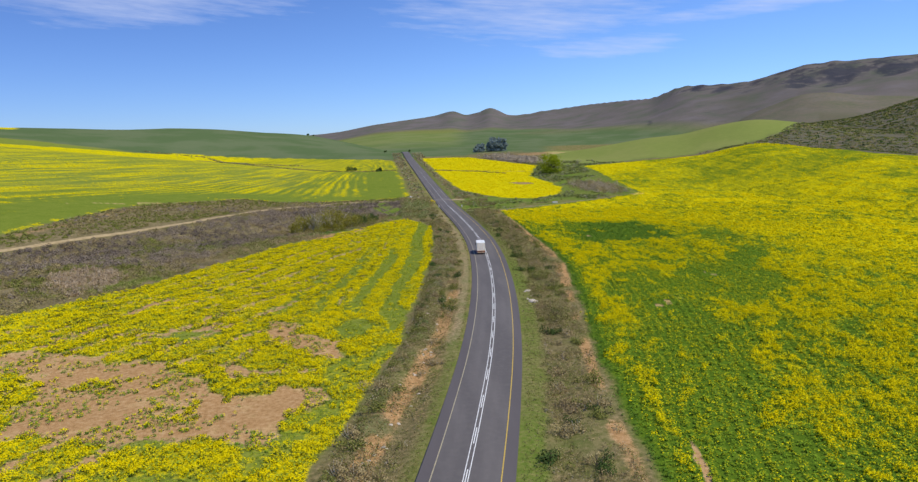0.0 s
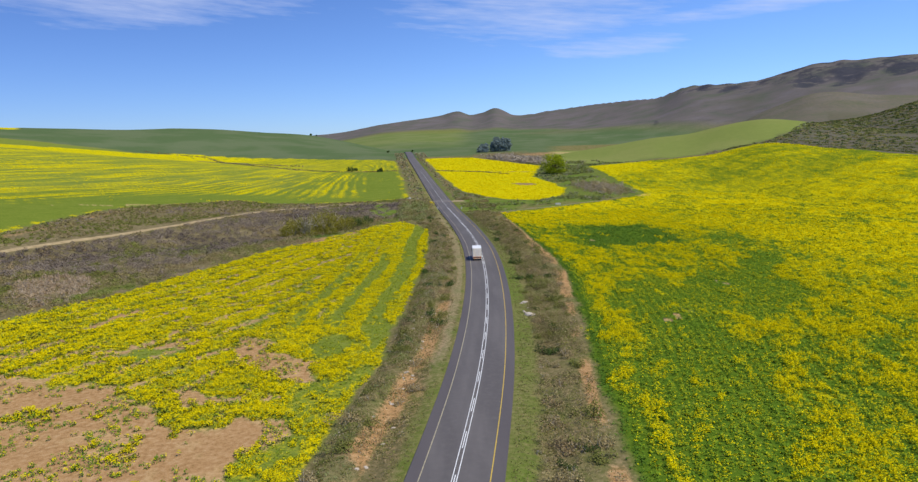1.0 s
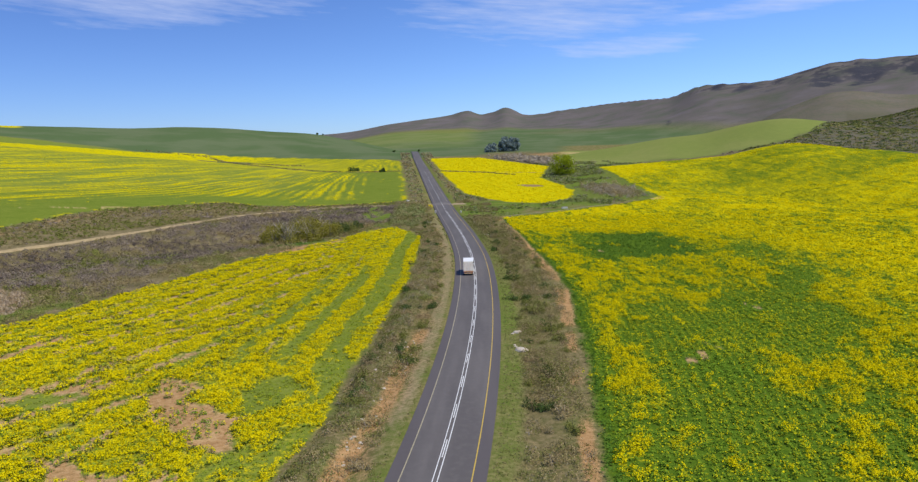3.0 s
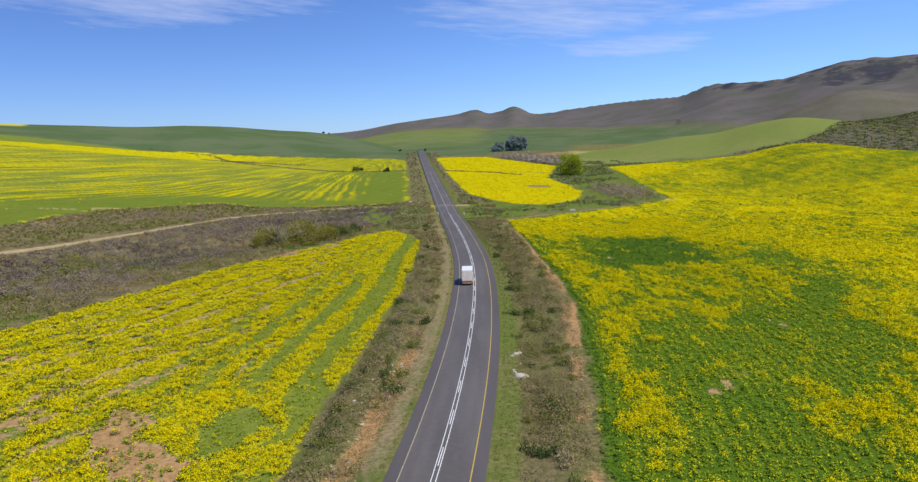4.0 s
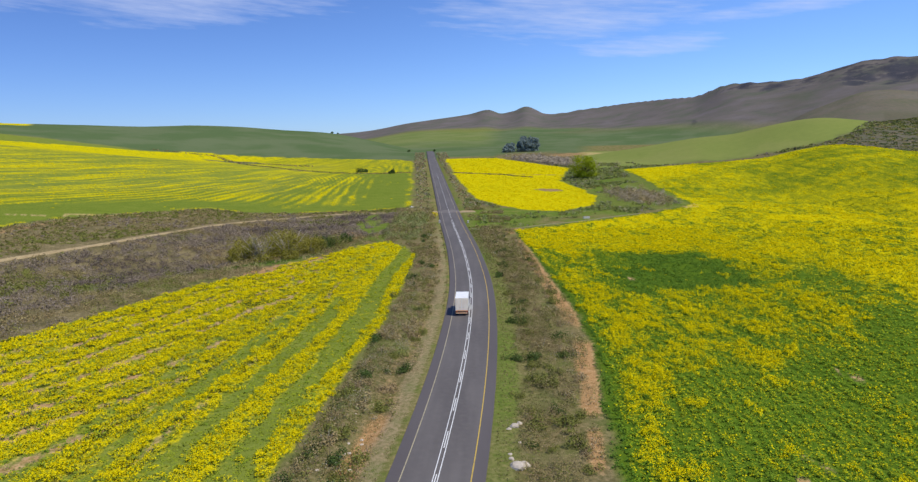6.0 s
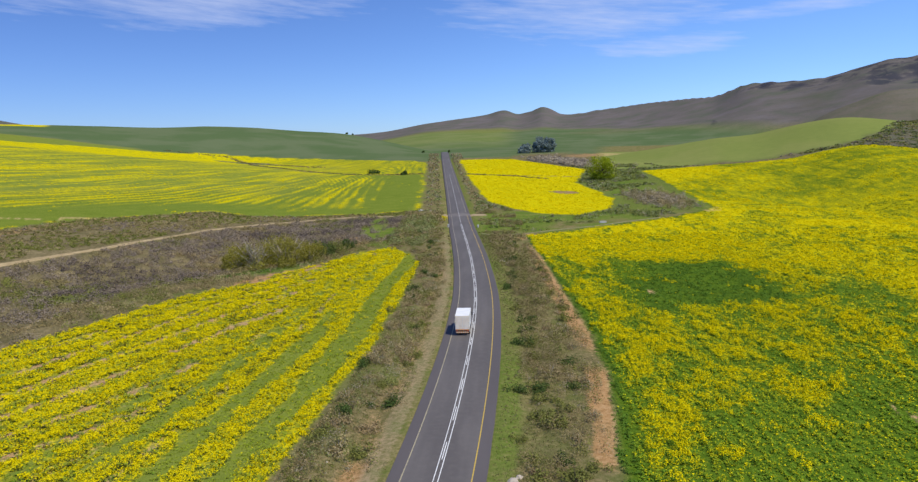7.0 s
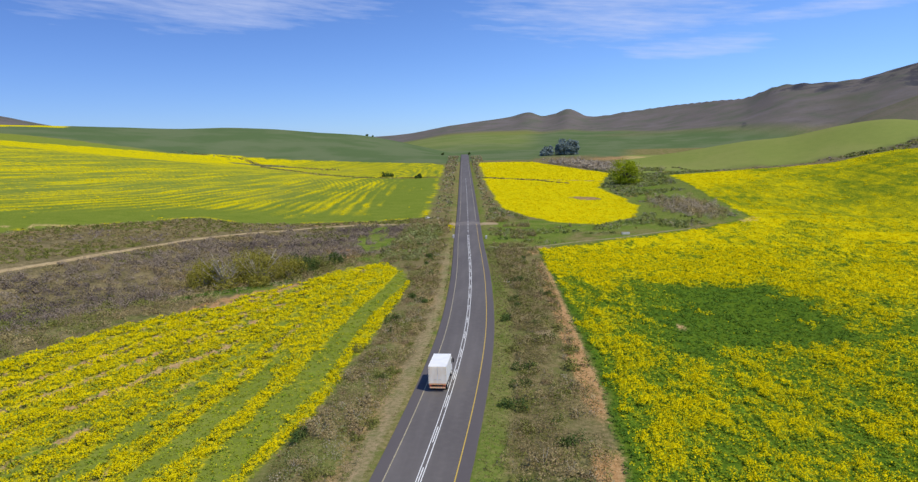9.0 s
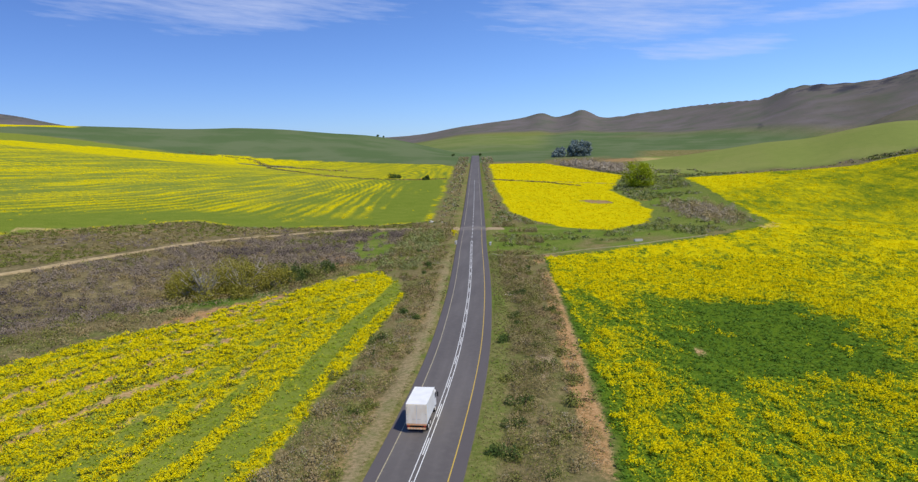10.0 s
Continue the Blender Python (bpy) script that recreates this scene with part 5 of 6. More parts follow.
# scrub on the verges
x, y = spread(-30, 36, 45, 400, 2.3)
v = np.abs(verge(x, y))
thick = fnoise(x, y, 7, 83) + 0.6 * fnoise(x, y, 2.5, 84)
keep = free_of_fields(x, y, 0.35) & (v > np.where(verge(x, y) > 0, 8.0, 7.4) + 0.9 * fnoise(x, y, 5, 86)) & (v < 24) & (thick > np.where(verge(x, y) > 0, -0.15 + 0.6 * ease(316, 326, y), -0.2))
x, y, thick = x[keep], y[keep], thick[keep]
n = len(x)
tufts("verge_scrub", "tangled grey and brown roadside scrub", "shrubs", x, y, RNG.uniform(0.3, 0.75, n), 0.3 + np.clip(thick + 0.55, 0, 1.5) * RNG.uniform(0.5, 1.5, n), 19, 0.075,
      [WARM_TWIGS, BROWN_TWIGS, OLIVE_LEAVES, SILVER_TWIGS, STRAW], [0.34, 0.18, 0.36, 0.05, 0.07])

# dense dusky thickets on the verge beside the field on the right, and silver-green ones opposite
def thicket(name, label, side, lo, hi, y0, y1, n, wide, tall, k, materials, weights, cut, seed):
    y = RNG.uniform(y0, y1, n)
    x = road_x(y) + side * RNG.uniform(lo, hi, n)
    keep = free_of_fields(x, y, 1.6) & (fnoise(x, y, 9, seed) + 0.5 * fnoise(x, y, 4, seed + 1) > cut)
    x, y = x[keep], y[keep]
    n = len(x)
    tufts(name, label, "shrubs", x, y, wide * RNG.uniform(0.6, 1.3, n), tall * RNG.uniform(0.6, 1.25, n), k, 0.066, materials, weights)


thicket("verge_thicket", "dense dusky brown thicket on the verge", 1, 8.6, 14.2, 118, 318, 1200, 1.35, 1.8, 70, [DUSKY_TWIGS, OLIVE_LEAVES, BROWN_TWIGS], [0.6, 0.26, 0.14], -0.12, 144)
thicket("verge_thicket", "patchy brown thicket on the verge", 1, 8.8, 13.5, 58, 118, 260, 0.95, 0.75, 50, [DUSKY_TWIGS, BROWN_TWIGS, STRAW], [0.5, 0.35, 0.15], 0.05, 146)
thicket("verge_thicket", "silver and olive thicket below the field bank", -1, 9.0, 16.0, 110, 322, 1150, 0.95, 0.85, 44, [SILVER_TWIGS, OLIVE_LEAVES, BROWN_TWIGS, SAGE_LEAVES], [0.34, 0.24, 0.2, 0.22], 0.0, 148)

# grass beside the asphalt
x, y = spread(-26, 34, 45, 330, 7.0)
v = verge(x, y)
keep = free_of_fields(x, y, 0.3) & (np.abs(v) > 5.0) & (np.abs(v) < np.where(v > 0, 8.4, np.where(y > 100, 5.5, 7.2)) + fnoise(x, y, 3, 85)) | (free_of_fields(x, y, 0.3) & (np.abs(v) > 8) & (np.abs(v) < 20) & (fnoise(x, y, 6, 87) > np.where((v < 0) & (y < 175), -0.55, 0.2)))
x, y = x[keep], y[keep]
for side, text, weights in ((1, "short olive-green grass beside the road", [0.45, 0.55]), (-1, "short straw-coloured grass beside the road", [0.3, 0.7])):
    here = verge(x, y) * side > 0
    n = int(here.sum())
    tufts("verge_grass", text, "grass", x[here], y[here], RNG.uniform(0.15, 0.3, n), RNG.uniform(0.08, 0.26, n), 5, 0.065, [GRASS, STRAW], weights, 0.5)

# rank grass and weeds on the bank below the near field
x, y = spread(-24, 4, 55, 180, 2.6)
v = verge(x, y)
keep = free_of_fields(x, y, 0.2) & (v < -10.5) & (v > -19) & (fnoise(x, y, 5, 97) > -0.5)
x, y = x[keep], y[keep]
n = len(x)
tufts("bank_grass", "rank green grass and weeds on the field bank", "grass", x, y, RNG.uniform(0.2, 0.45, n), RNG.uniform(0.25, 0.65, n), 11, 0.075, [GRASS, OLIVE_LEAVES, SAGE_LEAVES, STRAW], [0.35, 0.25, 0.25, 0.15], 0.3)

# lush weeds below the willows, between the stream and the field
q = RNG.uniform(0, 1, 420)
x, y = np.interp(q, [0, 0.35, 0.7, 1], [-53, -46, -38.5, -33]) + RNG.normal(0, 1.3, 420), np.interp(q, [0, 0.35, 0.7, 1], [252, 259.5, 268, 277]) + RNG.normal(0, 1.3, 420)
keep = inside(LEFT_NEAR, x, y) < -1.2
x, y = x[keep], y[keep]
n = len(x)
tufts("stream_weeds", "lush dark green weeds along the stream bank", "weeds", x, y, RNG.uniform(0.5, 1.1, n), RNG.uniform(0.3, 0.8, n), 26, 0.075, [LUSH_LEAVES, SAGE_LEAVES], [0.75, 0.25])

# dry reeds by the stream bed
x, y = spread(-106, -76, 154, 192, 1.7)
keep = (inside(REED_BED, x, y) + 2.0 * fnoise(x, y, 5, 88) > 0) & (inside(LEFT_NEAR, x, y) < -1.5) & (fnoise(x, y, 3, 180) > -0.45)
x, y = x[keep], y[keep]
n = len(x)
tufts("dry_reeds", "pale pinkish-grey dry reeds along the stream bed", "reeds", x, y, RNG.uniform(0.3, 0.6, n), RNG.uniform(0.7, 1.6, n), 14, 0.13, [REEDS, BROWN_TWIGS], [0.85, 0.15], 0.8)

# scrub round the junction and along the creek
x, y = spread(8, 160, 318, 720, 0.33)
wet = fnoise(x, y, 16, 89) + 0.5 * fnoise(x, y, 6, 90)
keep = free_of_fields(x, y, 1.5) & (verge(x, y) > 8) & (inside(RIGHT, x, y) < -3) & (wet > -0.05) & ~((x > 100) & (y < 400))
x, y, wet = x[keep], y[keep], wet[keep]
n = len(x)
tufts("creek_scrub", "grey and green scrub along a creek", "shrubs", x, y, RNG.uniform(0.5, 1.4, n), RNG.uniform(0.6, 1.7, n), 22, 0.105, [SILVER_TWIGS, SAGE_LEAVES, OLIVE_LEAVES, DARK_LEAVES], [0.08, 0.42, 0.38, 0.12])
x, y = RNG.normal(99, 6.5, 300), RNG.normal(434, 19, 300)
keep = free_of_fields(x, y, 3)
x, y = x[keep], y[keep]
n = len(x)
tufts("creek_thicket", "bare grey-purple thicket in a green hollow", "shrubs", x, y, RNG.uniform(1.2, 2.6, n), RNG.uniform(1.8, 3.8, n), 90, 0.09, [MAUVE_TWIGS, WARM_TWIGS, DUSKY_TWIGS], [0.35, 0.3, 0.35])
# shrubs along the road further on, and the fence line of the far field
x, y = spread(-80, 20, 395, 1000, 0.09)
v = np.abs(verge(x, y))
keep = free_of_fields(x, y, 1.0) & (v > 8) & (v < 20)
x, y = x[keep], y[keep]
n = len(x)
tufts("roadside_scrub", "dry brown scrub beside the far road", "shrubs", x, y, RNG.uniform(0.6, 1.3, n), RNG.uniform(0.5, 1.4, n), 12, 0.16, [SILVER_TWIGS, BROWN_TWIGS, SAGE_LEAVES, STRAW], [0.2, 0.25, 0.3, 0.25])
x, y = spread(-26, -6, 300, 378, 0.5)
keep = free_of_fields(x, y, 2.0) & (verge(x, y) < -8) & (fnoise(x, y, 8, 91) > -0.1) & (x > -18 - 0.02 * (y - 300))
x, y = x[keep], y[keep]
n = len(x)
tufts("stream_thicket", "dense grey-green thicket beside the road", "shrubs", x, y, RNG.uniform(0.9, 1.9, n), RNG.uniform(1.0, 2.6, n), 60, 0.1, [WARM_TWIGS, SAGE_LEAVES, OLIVE_LEAVES], [0.12, 0.5, 0.38])
# far hedges and scrub lines
a = RNG.uniform(13.5, 28, 420)
r = np.interp(a, [13.5, 20.4, 24.8, 26.3, 28], [700, 716, 738, 772, 900]) - np.abs(RNG.normal(0, 22, 420))
x, y = r * np.sin(np.radians(a)), r * np.cos(np.radians(a))
tufts("hedge_scrub", "dark scrub along a far field edge", "shrubs", x, y, RNG.uniform(0.8, 1.8, 420), RNG.uniform(0.5, 1.5, 420), 12, 0.2, [SAGE_LEAVES, OLIVE_LEAVES, GREY_TWIGS], [0.3, 0.4, 0.3])

# bare mauve trees and scrub round the foot of the far ploughed rise
q, w = RNG.uniform(0, 1, 420), RNG.normal(0, 1, 420)
x, y = np.interp(q, [0, 0.4, 1], [62, 86, 108]) + 9 * w, np.interp(q, [0, 0.4, 1], [850, 760, 690]) + 22 * RNG.normal(0, 1, 420)
keep = inside(MIDDLE, x, y) < -3
x, y = x[keep], y[keep]
n = len(x)
tufts("bare_thicket", "bare mauve-grey trees at the edge of a far field", "trees", x, y, RNG.uniform(2.0, 3.8, n), RNG.uniform(3.0, 6.0, n), 70, 0.15, [MAUVE_TWIGS, GREY_TWIGS], [0.9, 0.1])

# low growth along the margins that cross the far fields
def margin(name, label, line, n, wide, materials, weights):
    p = np.array(line, float)
    step = np.concatenate([[0], np.cumsum(np.hypot(*np.diff(p, axis=0).T))])
    q = RNG.uniform(0, step[-1], n)
    x, y = np.interp(q, step, p[:, 0]) + RNG.normal(0, wide, n), np.interp(q, step, p[:, 1]) + RNG.normal(0, wide, n)
    tufts(name, label, "shrubs", x, y, RNG.uniform(0.5, 1.1, n), RNG.uniform(0.4, 1.1, n), 10, 0.14, materials, weights)


margin("margin_scrub", "dark weedy margin across a yellow field", [(-9, 640), (20, 621), (56, 578)], 170, 0.5, [OLIVE_LEAVES, BROWN_TWIGS], [0.7, 0.3])
margin("margin_scrub", "dark weedy margin across a banded field", [(-40, 648), (-60, 645), (-125, 639), (-166, 664), (-200, 700), (-215, 740)], 420, 0.8, [OLIVE_LEAVES, BROWN_TWIGS], [0.6, 0.4])
margin("margin_scrub", "brown weedy corner between two far fields", [(-380, 910), (-301, 905), (-258, 842), (-225, 828), (-150, 760)], 320, 2.5, [OLIVE_LEAVES, BROWN_TWIGS], [0.5, 0.5])
margin("margin_scrub", "scrubby margin between the far field and the heath", [(-17, 405), (-38, 391), (-87, 374), (-107, 379), (-121, 356), (-138, 319), (-142, 257)], 240, 0.6, [OLIVE_LEAVES, BROWN_TWIGS, SAGE_LEAVES], [0.4, 0.4, 0.2])
# scrub over the dark slope behind the field on the right
a, r = RNG.uniform(22, 40, 13000), RNG.uniform(470, 1250, 13000)
x, y = r * np.sin(np.radians(a)), r * np.cos(np.radians(a))
keep = (inside(RIGHT, x, y) < -6) & (fnoise(x, y, 40, 93) + 0.5 * fnoise(x, y, 14, 94) > -0.7) & (r < np.interp(a, [20, 24.8, 26.3, 27.3, 28, 28.5], [715, 738, 772, 818, 900, 1400]))
x, y = x[keep], y[keep]
n = len(x)
tufts("slope_scrub", "dark olive scrub on a dry hillside", "shrubs", x, y, RNG.uniform(1.8, 4.2, n), RNG.uniform(0.25, 0.7, n), 16, 0.2, [OLIVE_LEAVES, DUSKY_TWIGS, DARK_LEAVES], [0.52, 0.18, 0.3])


# ---- bushes ----
def limb(bm, a, b, r0, r1, sides=6):
    a, b = Vector(a), Vector(b)
    q = (b - a).to_track_quat("Z", "Y")
    rings = []
    for p, r in ((a, r0), ((a + b) / 2 + Vector((random.uniform(-1, 1), random.uniform(-1, 1), 0)) * r0 * 0.8, (r0 + r1) / 2), (b, r1)):
        rings.append([bm.verts.new(p + q @ Vector((r * math.cos(2 * math.pi * i / sides), r * math.sin(2 * math.pi * i / sides), 0))) for i in range(sides)])
    for lo, hi in zip(rings, rings[1:]):
        for i in range(sides):
            bm.faces.new((lo[i], lo[(i + 1) % sides], hi[(i + 1) % sides], hi[i]))
    bm.faces.new(rings[-1])


def bush_master(leaf, bark, wide, tall, k, size, seed):
    """A bush on its base: crown of leaves and a fan of stems."""
    global RNG
    RNG = np.random.default_rng(seed)
    base = new("bush")
    lobes = RNG.integers(4, 7)
    cx, cy = RNG.normal(0, wide * 0.28, lobes), RNG.normal(0, wide * 0.28, lobes)
    per = k // lobes
    pts = []
    for i in range(lobes):
        at = cx[i:i + 1], cy[i:i + 1], np.zeros(1), np.array([wide * 0.3 * RNG.uniform(0.7, 1.2)]), np.array([tall * RNG.uniform(0.65, 1.0)])
        c = domes(*at, per, 0.15)
        pts.append(shingles(c.reshape(-1, 3), outward(c, *at), np.full(per, size), 0.5))
    pts = np.concatenate(pts)
    crown = new("crown", triangles("crown", pts, np.zeros(len(pts)), [leaf]))
    crown.parent = base
    for _ in range(4):
        a, q = RNG.uniform(0, 2 * math.pi), RNG.uniform(0.15, 0.42) * wide
        bm = bmesh.new()
        limb(bm, (0, 0, -0.1), (q * math.cos(a), q * math.sin(a), tall * RNG.uniform(0.6, 1.0)), 0.03, 0.008, 4)
        part("stem", bm, bark, base)
    return base


def place_bush(master, first, x, y, scale, turn, label, group):
    z = float(land(x, y)) - 0.05
    m = pose(x, y, z, 0, 0, turn)
    ob = master if first else copy_thing(master, m)
    ob.matrix_basis = m @ Matrix.Diagonal((scale, scale, scale * random.uniform(0.85, 1.15), 1))
    return tagged(ob, label, "bush", group)


BUSH_KINDS = [
    (DARK_LEAVES, DARK_BARK, 2.0, 1.3, 620, 0.08, "dark green rounded bush on the road verge"),
    (OLIVE_LEAVES, DARK_BARK, 1.8, 1.1, 560, 0.075, "olive-green bush on the road verge"),
    (WARM_TWIGS, PALE_BARK, 2.0, 1.1, 560, 0.07, "leafless grey bush on the road verge"),
    (BROWN_TWIGS, DARK_BARK, 2.0, 0.9, 520, 0.07, "dry brown bush on the road verge"),
]
random.seed(5)
masters = []
for kind, (leaf, bark, wide, tall, k, size, text) in enumerate(BUSH_KINDS):
    for variant in range(2):
        masters.append([bush_master(leaf, bark, wide, tall, k, size, 100 + 10 * kind + variant), True, text])
RNG = np.random.default_rng(11)
# bushes that stand out by the road: kind, place, size
SINGLE = [(0, 21.3, 191.8, 1.45), (0, 22.6, 198.8, 1.3), (0, 19.8, 169.5, 1.2), (1, 19.4, 155.2, 0.9), (0, 20.6, 123.2, 1.5), (1, 24.4, 147, 1.0), (1, 24.7, 139.7, 1.2), (1, 26.3, 148, 1.0), (0, 23.1, 170.5, 1.3), (1, 23.1, 159, 1.5),
          (0, 23.1, 205.3, 1.5), (1, 28.6, 226.8, 1.3), (1, 29.4, 206, 1.7), (1, 20.8, 214, 1.4), (0, 20.2, 233, 1.3), (0, 20.4, 250, 1.4), (0, 21, 268, 1.3), (1, 22.5, 240, 1.5), (1, 24, 258, 1.6),
          (0, 3.2, 166, 1.35), (0, 1.3, 131, 1.25), (0, -4.5, 131.5, 1.2), (0, -4.0, 139.6, 1.4), (1, 4.1, 181.4, 0.9), (1, 5.1, 185, 1.0), (1, -7.7, 291, 1.5), (0, -8.7, 326, 1.4), (1, -3.4, 214, 1.2),
          (2, -11.1, 73.9, 1.5), (2, -8.7, 88.5, 1.4), (2, -1.9, 99.3, 1.1), (2, -1.9, 109.3, 1.2), (2, -0.9, 99, 0.9), (2, 0.5, 130, 1.1), (3, 14.5, 80, 1.6), (3, 16, 92, 1.5), (2, 14.2, 73, 1.4), (0, 17.6, 78, 0.7), (1, 17.8, 122, 0.9)]
for kind, bx, by, sc in SINGLE:
    e = masters[2 * kind + random.randint(0, 1)]
    place_bush(e[0], e[1], bx, by, sc, random.uniform(0, 360), e[2], "bushes on the road verges")
    e[1] = False
# broom in flower at the farm turning
broom = bush_master(PETALS, DARK_BARK, 2.2, 1.5, 520, 0.13, 171)
place_bush(broom, True, float(road_x(372)) - 7.6, 372, 1.3, 40, "yellow flowering broom bush beside the farm turning", "")
place_bush(broom, False, float(road_x(365)) - 7.2, 365, 0.9, 130, "small yellow flowering broom bush beside the road", "")
RNG = np.random.default_rng(12)
count = 0
while count < 250:
    by = random.uniform(56, 330)
    side = random.choice((-1, 1))
    off = random.uniform(8.6, 17)
    bx = float(road_x(by)) + side * off
    if not free_of_fields(np.array([bx]), np.array([by]), 1.2)[0]:
        continue
    kind = random.choices((0, 1, 2, 3), (0.16, 0.3, 0.3, 0.24))[0]
    e = masters[2 * kind + random.randint(0, 1)]
    place_bush(e[0], e[1], bx, by, random.uniform(0.65, 1.5), random.uniform(0, 360), e[2], "bushes on the road verges")
    e[1] = False
    count += 1


# ---- trees ----
def tree(label, x, y, wide, tall, leaf, bark, leaves, size, seed, lobes=14, trunk=0.3, bare=0, low=0.2, group=""):
    """A tapered trunk with limbs, and a crown of leaf clusters round their ends."""
    global RNG
    random.seed(seed)
    RNG = np.random.default_rng(seed)
    base = tagged(new("tree"), label, "tree", group)
    base.matrix_basis = pose(x, y, float(height(x, y)) - 0.15)
    bm = bmesh.new()
    fork = Vector((0, 0, tall * trunk))
    limb(bm, (0, 0, -0.2), fork, tall * 0.035, tall * 0.025, 8)
    part("trunk", bm, bark, base)
    cl = []
    for i in range(lobes):
        a = 2 * math.pi * i / lobes + random.uniform(-0.3, 0.3)
        h = random.uniform(low, 0.86)
        q = wide * 0.5 * math.sqrt(max(0.05, 1 - (abs(h - 0.45) / 0.55) ** 2)) * random.uniform(0.35, 0.8)
        tip = Vector((q * math.cos(a), q * math.sin(a), tall * h))
        bl = bmesh.new()
        limb(bl, fork * random.uniform(0.6, 1.0), tip, tall * 0.014, tall * 0.004)
        part("limb", bl, bark, base)
        cl.append((tip, wide * random.uniform(0.13, 0.24)))
    for i in range(bare):
        a = random.uniform(0, 2 * math.pi)
        tip = Vector((math.cos(a) * wide * random.uniform(0.2, 0.5), math.sin(a) * wide * random.uniform(0.2, 0.5), tall * random.uniform(0.6, 1.08)))
        bl = bmesh.new()
        limb(bl, fork, tip, tall * 0.022, tall * 0.006)
        for _ in range(3):
            mid = fork.lerp(tip, random.uniform(0.5, 0.9))
            limb(bl, mid, mid + Vector((random.uniform(-1, 1), random.uniform(-1, 1), random.uniform(0.2, 1))) * tall * 0.16, tall * 0.011, tall * 0.003, 4)
        part("limb", bl, bark, base, "bare pale branch")
    per = leaves // len(cl)
    pts = []
    for tip, rad in cl:
        d = RNG.normal(0, 1, (per, 3))
        d /= np.linalg.norm(d, axis=1)[:, None]
        d *= (RNG.uniform(0.2, 1.0, per) ** 0.5)[:, None] * rad * np.array([1, 1, 0.85])
        d *= (1 + 0.35 * np.sin(d[:, :1] * 3.1 / rad + rad))
        pts.append(np.concatenate([np.array(tip) + d, d], 1))
    pts = np.concatenate(pts)
    pts = pts[pts[:, 2] > 0.05 * tall]
    crown = new("crown", triangles("crown", shingles(pts[:, :3], pts[:, 3:], np.full(len(pts), size), 0.6), np.zeros(len(pts)), [leaf]))
    crown.parent = base
    return base


tree("broad bright green tree beside a creek", 91.0, 562, 23, 16.5, POPLAR_LEAVES, DARK_BARK, 7200, 0.36, 21, 30, 0.22, 0, 0.1)
for tx, ty, w, h, s in ((82, 985, 22, 21, 31), (89, 990, 19, 19, 32), (75, 981, 16, 15, 33), (93, 994, 14, 13, 34), (60, 975, 15, 13, 35), (53, 972, 10, 9, 36)):
    tree("dark blue-green gum tree in a far clump", tx, ty, w, h, GUM_LEAVES, DARK_BARK, 5200, 0.72, s, 20, 0.2, 0, 0.06, "far clump of gum trees")
for tx, ty, w, h, b, full, s in ((-53.5, 268, 11, 7.0, 3, 6600, 41), (-48.5, 268, 12, 8.2, 16, 2600, 42), (-41.5, 272, 14, 8.8, 9, 8200, 43), (-36, 277, 10, 5.6, 3, 5200, 44), (-46, 277, 11, 6.6, 6, 4200, 46), (-57, 274, 8, 4.2, 0, 3200, 47), (-47, 263.5, 6, 2.6, 5, 1300, 48), (-39.5, 267, 6, 3.0, 0, 3000, 49)):
    tree("half-bare willow with pale branches by a stream", tx, ty, w, h, WILLOW_LEAVES, PALE_BARK, full, 0.15, s, 30, 0.12, b, 0.05, "willows along the stream")
for tx, ty, w, h, s in ((-34, 284, 10, 5.0, 51), (-31, 291, 8, 4.2, 52), (-29.5, 298, 6, 3.2, 53), (-38, 291, 8, 4, 54)):
    tree("low dark green tree by a stream", tx, ty, w, h, DARK_LEAVES if s % 2 else OLIVE_LEAVES, DARK_BARK, 2400, 0.16, s, 14, 0.12, 0, 0.06, "dark trees along the stream")


for tx, ty, w, h, s in ((-82, 660, 13, 3.6, 61), (-55, 643.5, 7, 3.0, 62)):
    tree("low dark bush on the line between two far fields", tx, ty, w, h, DARK_LEAVES, DARK_BARK, 900, 0.4, s, 12, 0.15, 0, 0.05, "bushes between the far fields")
for tx, ty, w, h, s in ((-79, 1044, 4.5, 3.6, 63), (-43.5, 1046, 3.8, 3.2, 64), (-253, 1372, 5, 3.6, 65), (-243, 1374, 4, 2.8, 66), (1040, 2138, 7, 9, 67)):
    tree("small dark lone tree on a far skyline", tx, ty, w, h, DARK_LEAVES, DARK_BARK, 260, 0.8, s, 9, 0.3, 0, 0.25, "lone trees on the skyline")


# ---- truck ----
def box(bm, x0, x1, y0, y1, z0, z1, bevel=0.02):
    made = bmesh.ops.create_cube(bm, size=1.0, matrix=Matrix.Translation(((x0 + x1) / 2, (y0 + y1) / 2, (z0 + z1) / 2)) @ Matrix.Diagonal((x1 - x0, y1 - y0, z1 - z0, 1)))
    if bevel:
        edges = list({e for v in made["verts"] for e in v.link_edges})
        bmesh.ops.bevel(bm, geom=edges, offset=bevel, segments=2, affect="EDGES")


def box_part(name, parent, material, *args, label="", bevel=0.02):
    bm = bmesh.new()
    box(bm, *args, bevel=bevel)
    return part(name, bm, material, parent, label)


